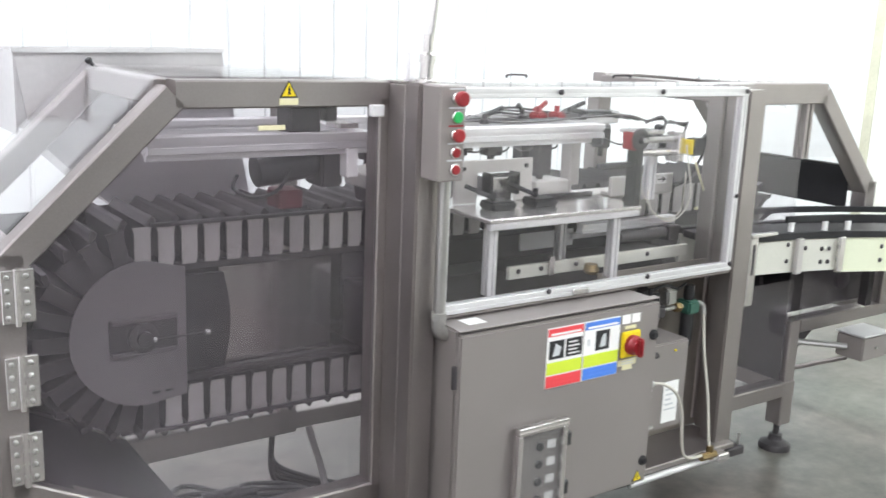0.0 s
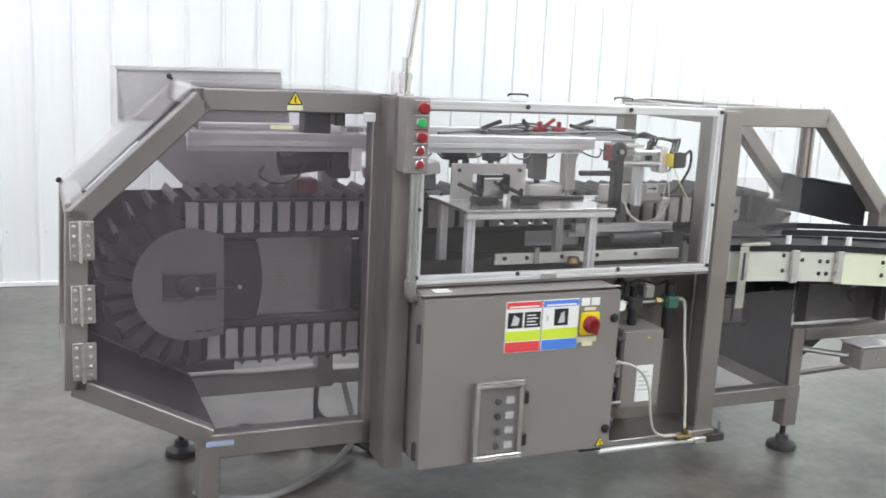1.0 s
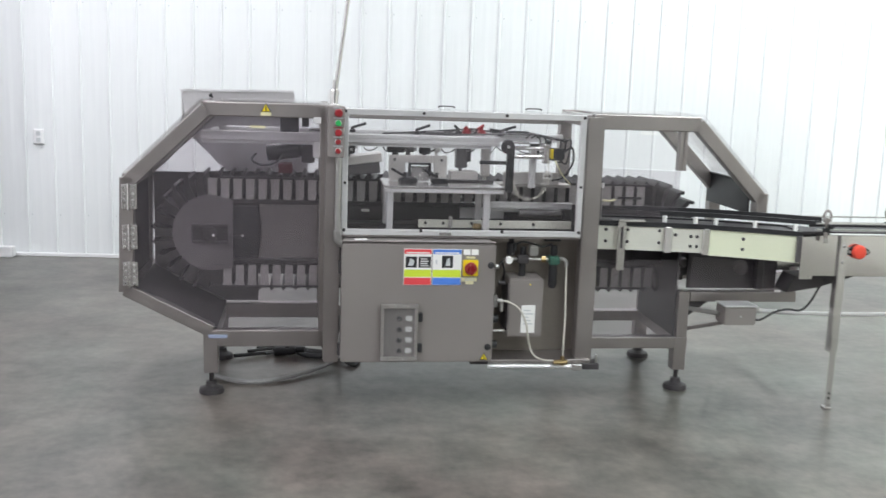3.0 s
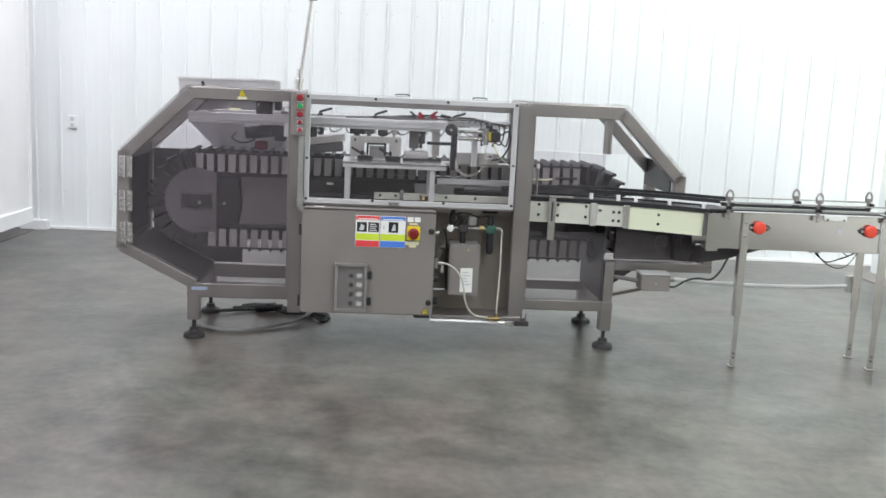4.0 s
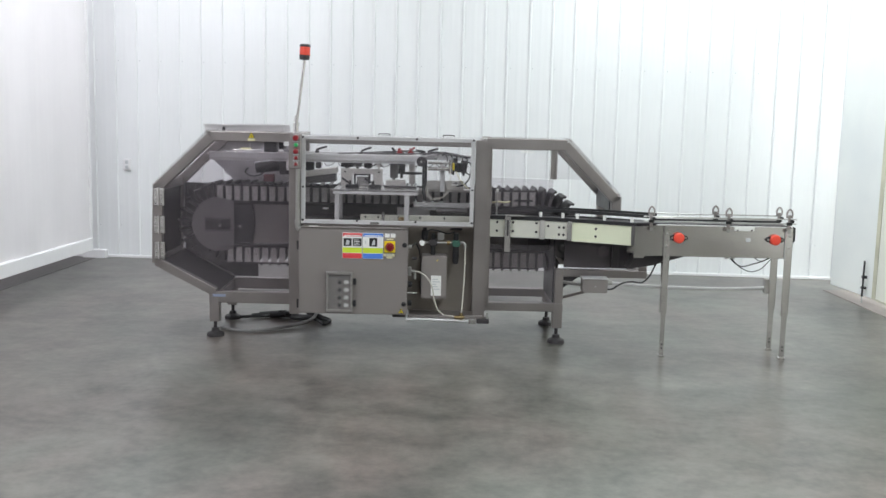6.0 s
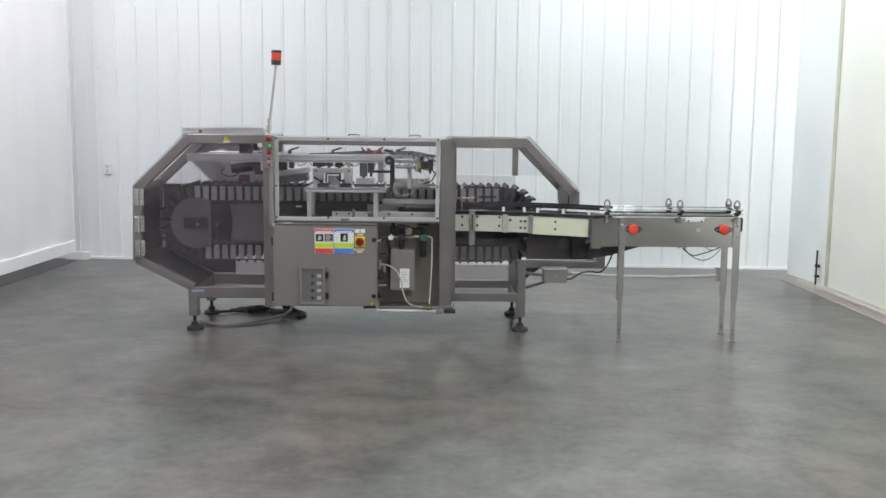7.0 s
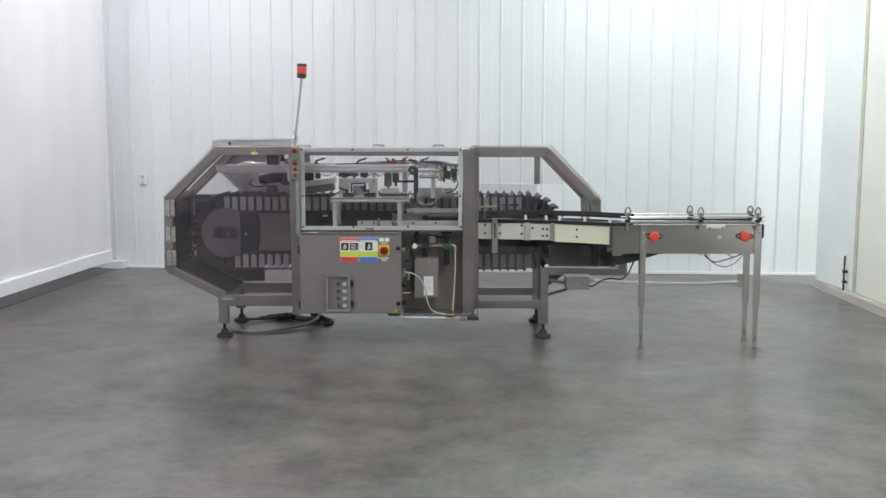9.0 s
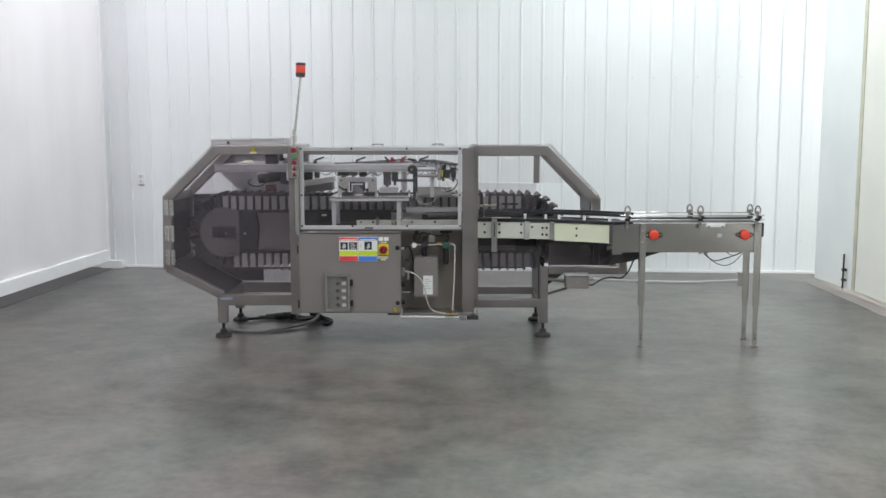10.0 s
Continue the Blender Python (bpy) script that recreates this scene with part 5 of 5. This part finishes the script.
part("drive_disc", lathe([(0.02, 0), (0.04, 0.004), (0.04, 0.02), (0.02, 0.026)], (1.55, 0.30, 0.66), (1.55, -1, 0.66), 18), TRACK, oc)
part("dark_cover", box(1.28, 1.78, 0.345, 0.352, 0.535, 0.74, 0.002), DARK, oc, "dark cover plate behind the guard")
part("support_leg", box(1.30, 1.34, 0.36, 0.40, 0.56, 0.76, 0.004), DARK, oc)
part("support_leg", box(1.60, 1.64, 0.20, 0.24, 0.56, 0.76, 0.004), DARK, oc)

# ---- stainless take-off conveyor ----
tc_ = thing("takeoff_conveyor", (2.3, 0.06, 0), "stainless steel take-off conveyor on slim legs with red bearing caps", "conveyor")
Y0, Y1 = -0.065, 0.170
for y, nm in ((Y0, "side_plate"), (Y1, "side_plate")):
    part(nm, box(1.84, 2.705, y, y + 0.006, 0.687, 0.894, 0.002), MIRROR, tc_)
    part("end_plate", slab([(1.69, 0.672), (1.69, 0.882), (1.845, 0.896), (1.845, 0.69), (1.76, 0.69), (1.76, 0.672)], y - 0.004, y + 0.002), MIRROR, tc_)
    part("top_flange", box(1.84, 2.705, y - 0.01 if y < 0 else y - 0.012, y + 0.02, 0.8945, 0.900, 0.001), ALU, tc_)
part("belt", box(1.70, 2.72, Y0 + 0.03, Y1 - 0.025, 0.885, 0.905, 0.006), DARK, tc_, "dark chain belt")
part("black_edge", box(1.84, 2.74, Y1 - 0.02, Y1 - 0.008, 0.901, 0.918, 0.002), BLACK, tc_)
for x, w in ((1.885, 0.044), (2.702, 0.05)):
    for y in ((Y0 - 0.014,) if x < 2 else (Y0 - 0.014, Y1 + 0.008)):
        L = part("leg", join(box(x, x + w, y, y + 0.006, 0.30, 0.893, 0.001), box(x if x < 2 else x + w - 0.006, x + 0.006 if x < 2 else x + w, y, y + 0.04, 0.30, 0.893, 0.001)), STEEL, tc_, "slim stainless angle leg")
        part("leg_extension", join(box(x + 0.006, x + w - 0.008, y - 0.005, y - 0.0005, 0.012, 0.38, 0.001), box(x + 0.004, x + w - 0.004, y - 0.012, y + 0.03, 0.0, 0.012, 0.002)), STEEL, L)
        for z in (0.06, 0.085):
            part("hole", cyl((x + w / 2, y - 0.0052, z), (x + w / 2, y - 0.0066, z), 0.006, 8), DARK, L)
        for z in (0.84, 0.76):
            part("bolt", lathe([(0.008, 0), (0.008, 0.004), (0.004, 0.007)], (x + w / 2, y, z), (x + w / 2, -2, z), 8), GALV, L)
for x in (1.985, 2.632):
    ear = [(x + 0.062 * math.cos(t), 0.814 + 0.0 + 0.024 * math.sin(t)) for t in [2 * math.pi * k / 20 for k in range(20)]]
    b = part("bearing_flange", slab(ear, Y0 - 0.014, Y0 - 0.001), BLACK, tc_, "black oval flange bearing")
    part("red_cap", lathe([(0.036, 0), (0.036, 0.014), (0.030, 0.024), (0.015, 0.028)], (x, Y0 - 0.014, 0.814), (x, -2, 0.814), 22), ORANGE, b, "round red bearing cap")
    for s in (-1, 1):
        part("bolt", lathe([(0.008, 0), (0.008, 0.006), (0.004, 0.009)], (x + s * 0.047, Y0 - 0.014, 0.814), (x + s * 0.047, -2, 0.814), 8), GALV, b)
for y, z in ((Y0 - 0.03, 0.955), (Y0 - 0.03, 0.925), (Y1 + 0.03, 0.950), (Y1 + 0.03, 0.918)):
    part("guide_rod", cyl((1.82 if y > 0 else 1.74, y, z), (2.76, y, z), 0.0045, 10), GALV, tc_)
for y, xs in ((Y0 - 0.03, (1.79, 2.305, 2.71)), (Y1 + 0.03, (2.30, 2.745))):
    for x in xs:
        up = 0.0 if y < 0 else -0.012
        cl = part("rod_clamp", join(box(x - 0.010, x + 0.010, y - 0.012, y - 0.006, 0.86, 0.985 + up, 0.002), hose([(x - 0.016, y - 0.009, 0.965 + up), (x - 0.018, y - 0.009, 1.0 + up), (x, y - 0.009, 1.022 + up), (x + 0.018, y - 0.009, 1.0 + up), (x + 0.016, y - 0.009, 0.965 + up)], 0.006, 6)), FRAME, tc_, "eye-topped steel rod clamp")
        part("clamp_block", box(x - 0.016, x + 0.02, y - 0.016, y + 0.012, 0.915 + up * 0.7, 0.935 + up * 0.7, 0.004), BLACK, cl)
        part("knob", cyl((x + 0.01, y - 0.02, 0.945 + up * 0.7), (x + 0.01, y - 0.045, 0.945 + up * 0.7), 0.011, 10), BLACK, cl)
        part("foot_bolt", lathe([(0.012, 0), (0.012, 0.006)], (x, y - 0.012, 0.872), (x, -2, 0.872), 8), GALV, cl)
part("white_block", box(2.355, 2.49, Y0 - 0.016, Y0 - 0.001, 0.868, 0.897, 0.003), PAPER, tc_, "white plastic guide block")
for x in (2.375, 2.47):
    part("screw", cyl((x, Y0 - 0.016, 0.874), (x, Y0 - 0.019, 0.874), 0.006, 8), DARK, tc_)
part("plate_mark", box(2.44, 2.47, Y0 - 0.002, Y0 - 0.0005, 0.795, 0.822, 0), GREYP, tc_)
part("end_roller", cyl((2.73, Y0 + 0.01, 0.885), (2.73, Y1 - 0.002, 0.885), 0.018, 14), DARK, tc_)
part("corner_cap", box(2.752, 2.766, Y0 - 0.016, Y0 + 0.02, 0.80, 0.90, 0.005), BLACK, tc_)
part("cable_gland", join(cyl((2.345, 0.02, 0.687), (2.345, 0.02, 0.667), 0.014, 10), cyl((2.385, 0.02, 0.687), (2.385, 0.02, 0.667), 0.014, 10)), GALV, tc_)
part("wire", hose([(2.37, 0.02, 0.668), (2.41, 0.03, 0.635), (2.46, 0.04, 0.612), (2.54, 0.06, 0.628), (2.62, 0.10, 0.645), (2.70, 0.16, 0.668)], 0.004), RUBBER, tc_)
part("wire", hose([(2.38, 0.02, 0.668), (2.44, 0.03, 0.61), (2.52, 0.04, 0.578), (2.60, 0.07, 0.595), (2.69, 0.15, 0.65)], 0.003), RUBBER, tc_)
part("wire", hose([(2.52, 0.02, 0.688), (2.58, 0.05, 0.652), (2.66, 0.12, 0.655), (2.70, 0.16, 0.672)], 0.003), RUBBER, tc_)
part("leg_box", box(2.675, 2.735, 0.186, 0.226, 0.405, 0.505, 0.004), PLATE, tc_, "small grey terminal box on the rear leg")

# terminal box, conduit and cable between the two
jb = thing("terminal_box", (1.46, 0.1, 0.40), "taupe-grey terminal box on an arm with a pale lid", "terminal box")
part("case", box(1.379, 1.548, 0.055, 0.17, 0.405, 0.498, 0.005), CAB, jb)
part("lid_edge", box(1.374, 1.553, 0.05, 0.175, 0.4985, 0.506, 0.002), ALU, jb)
part("screw", cyl((1.464, 0.055, 0.45), (1.464, 0.05, 0.45), 0.005, 8), GALV, jb)
part("arm", cyl((1.262, 0.29, 0.44), (1.378, 0.12, 0.45), 0.012, 10), GALV, jb)
part("brace", bar((1.262, 0.29, 0.325), (1.40, 0.13, 0.400), 0.02, 0.012), FRAME, jb)
part("gusset", slab([(1.272, 0.40), (1.272, 0.48), (1.38, 0.48)], 0.275, 0.30), DARK, jb)
cp = thing("conduit_pipe", (2.1, 0.15, 0.46), "long pale conduit pipe between terminal box and rear leg", "conduit")
part("pipe", hose([(1.55, 0.12, 0.470), (1.75, 0.14, 0.452), (2.1, 0.165, 0.436), (2.4, 0.185, 0.432), (2.675, 0.205, 0.440)], 0.011, 10), ALU, cp)
part("connector", cyl((1.549, 0.12, 0.470), (1.585, 0.123, 0.467), 0.017, 10), GALV, cp)
wc = thing("black_cable", (1.7, 0.1, 0.45), "thin black cable sagging from the conveyor to the terminal box", "cable")
part("cable", hose([(1.549, 0.07, 0.43), (1.58, 0.06, 0.435), (1.64, 0.05, 0.475), (1.71, 0.05, 0.49), (1.78, 0.05, 0.485), (1.83, 0.05, 0.53), (1.86, 0.04, 0.60), (1.88, 0.02, 0.66)], 0.0055), RUBBER, wc)

# ---- loose cables under the machine ----
fcab = thing("floor_cables", (-0.8, 0.9, 0), "tangle of black cables and a grey hose lying on the floor", "cables")
random.seed(11)
for k, (a, r) in enumerate((((-1.12, 0.85), 0.011), ((-1.05, 0.95), 0.009), ((-1.0, 1.02), 0.009), ((-0.95, 0.9), 0.008))):
    pts = [(a[0], a[1], 0.012 + r), (-0.96 + 0.03 * k, a[1] + 0.08, r + 0.005), (-0.82, 0.98 - 0.03 * k, r + 0.002 + 0.018 * k), (-0.70, 0.86 + 0.05 * k, r + 0.004), (-0.58, 0.80 + 0.03 * k, r + 0.02), (-0.47, 0.74 - 0.02 * k, r + 0.006), (-0.43, 0.80 + 0.02 * k, r), (-0.52, 0.90, r + 0.01 * k), (-0.62, 0.98, 0.03 + 0.02 * k), (-0.64, 0.95, 0.25)]
    part("cable", hose(pts, r), RUBBER, fcab)
part("grey_hose", hose([(-1.20, 0.52, 0.014), (-1.09, 0.43, 0.014), (-0.95, 0.41, 0.014), (-0.77, 0.51, 0.016), (-0.60, 0.67, 0.03), (-0.53, 0.78, 0.08), (-0.55, 0.86, 0.25)], 0.012), GREYHOSE, fcab, "pale grey flexible hose")
part("plug", join(cyl((-0.90, 0.93, 0.03), (-0.78, 0.90, 0.045), 0.028, 14), cyl((-0.78, 0.90, 0.045), (-0.73, 0.885, 0.05), 0.018, 12)), BLACK, fcab, "black cable plug")
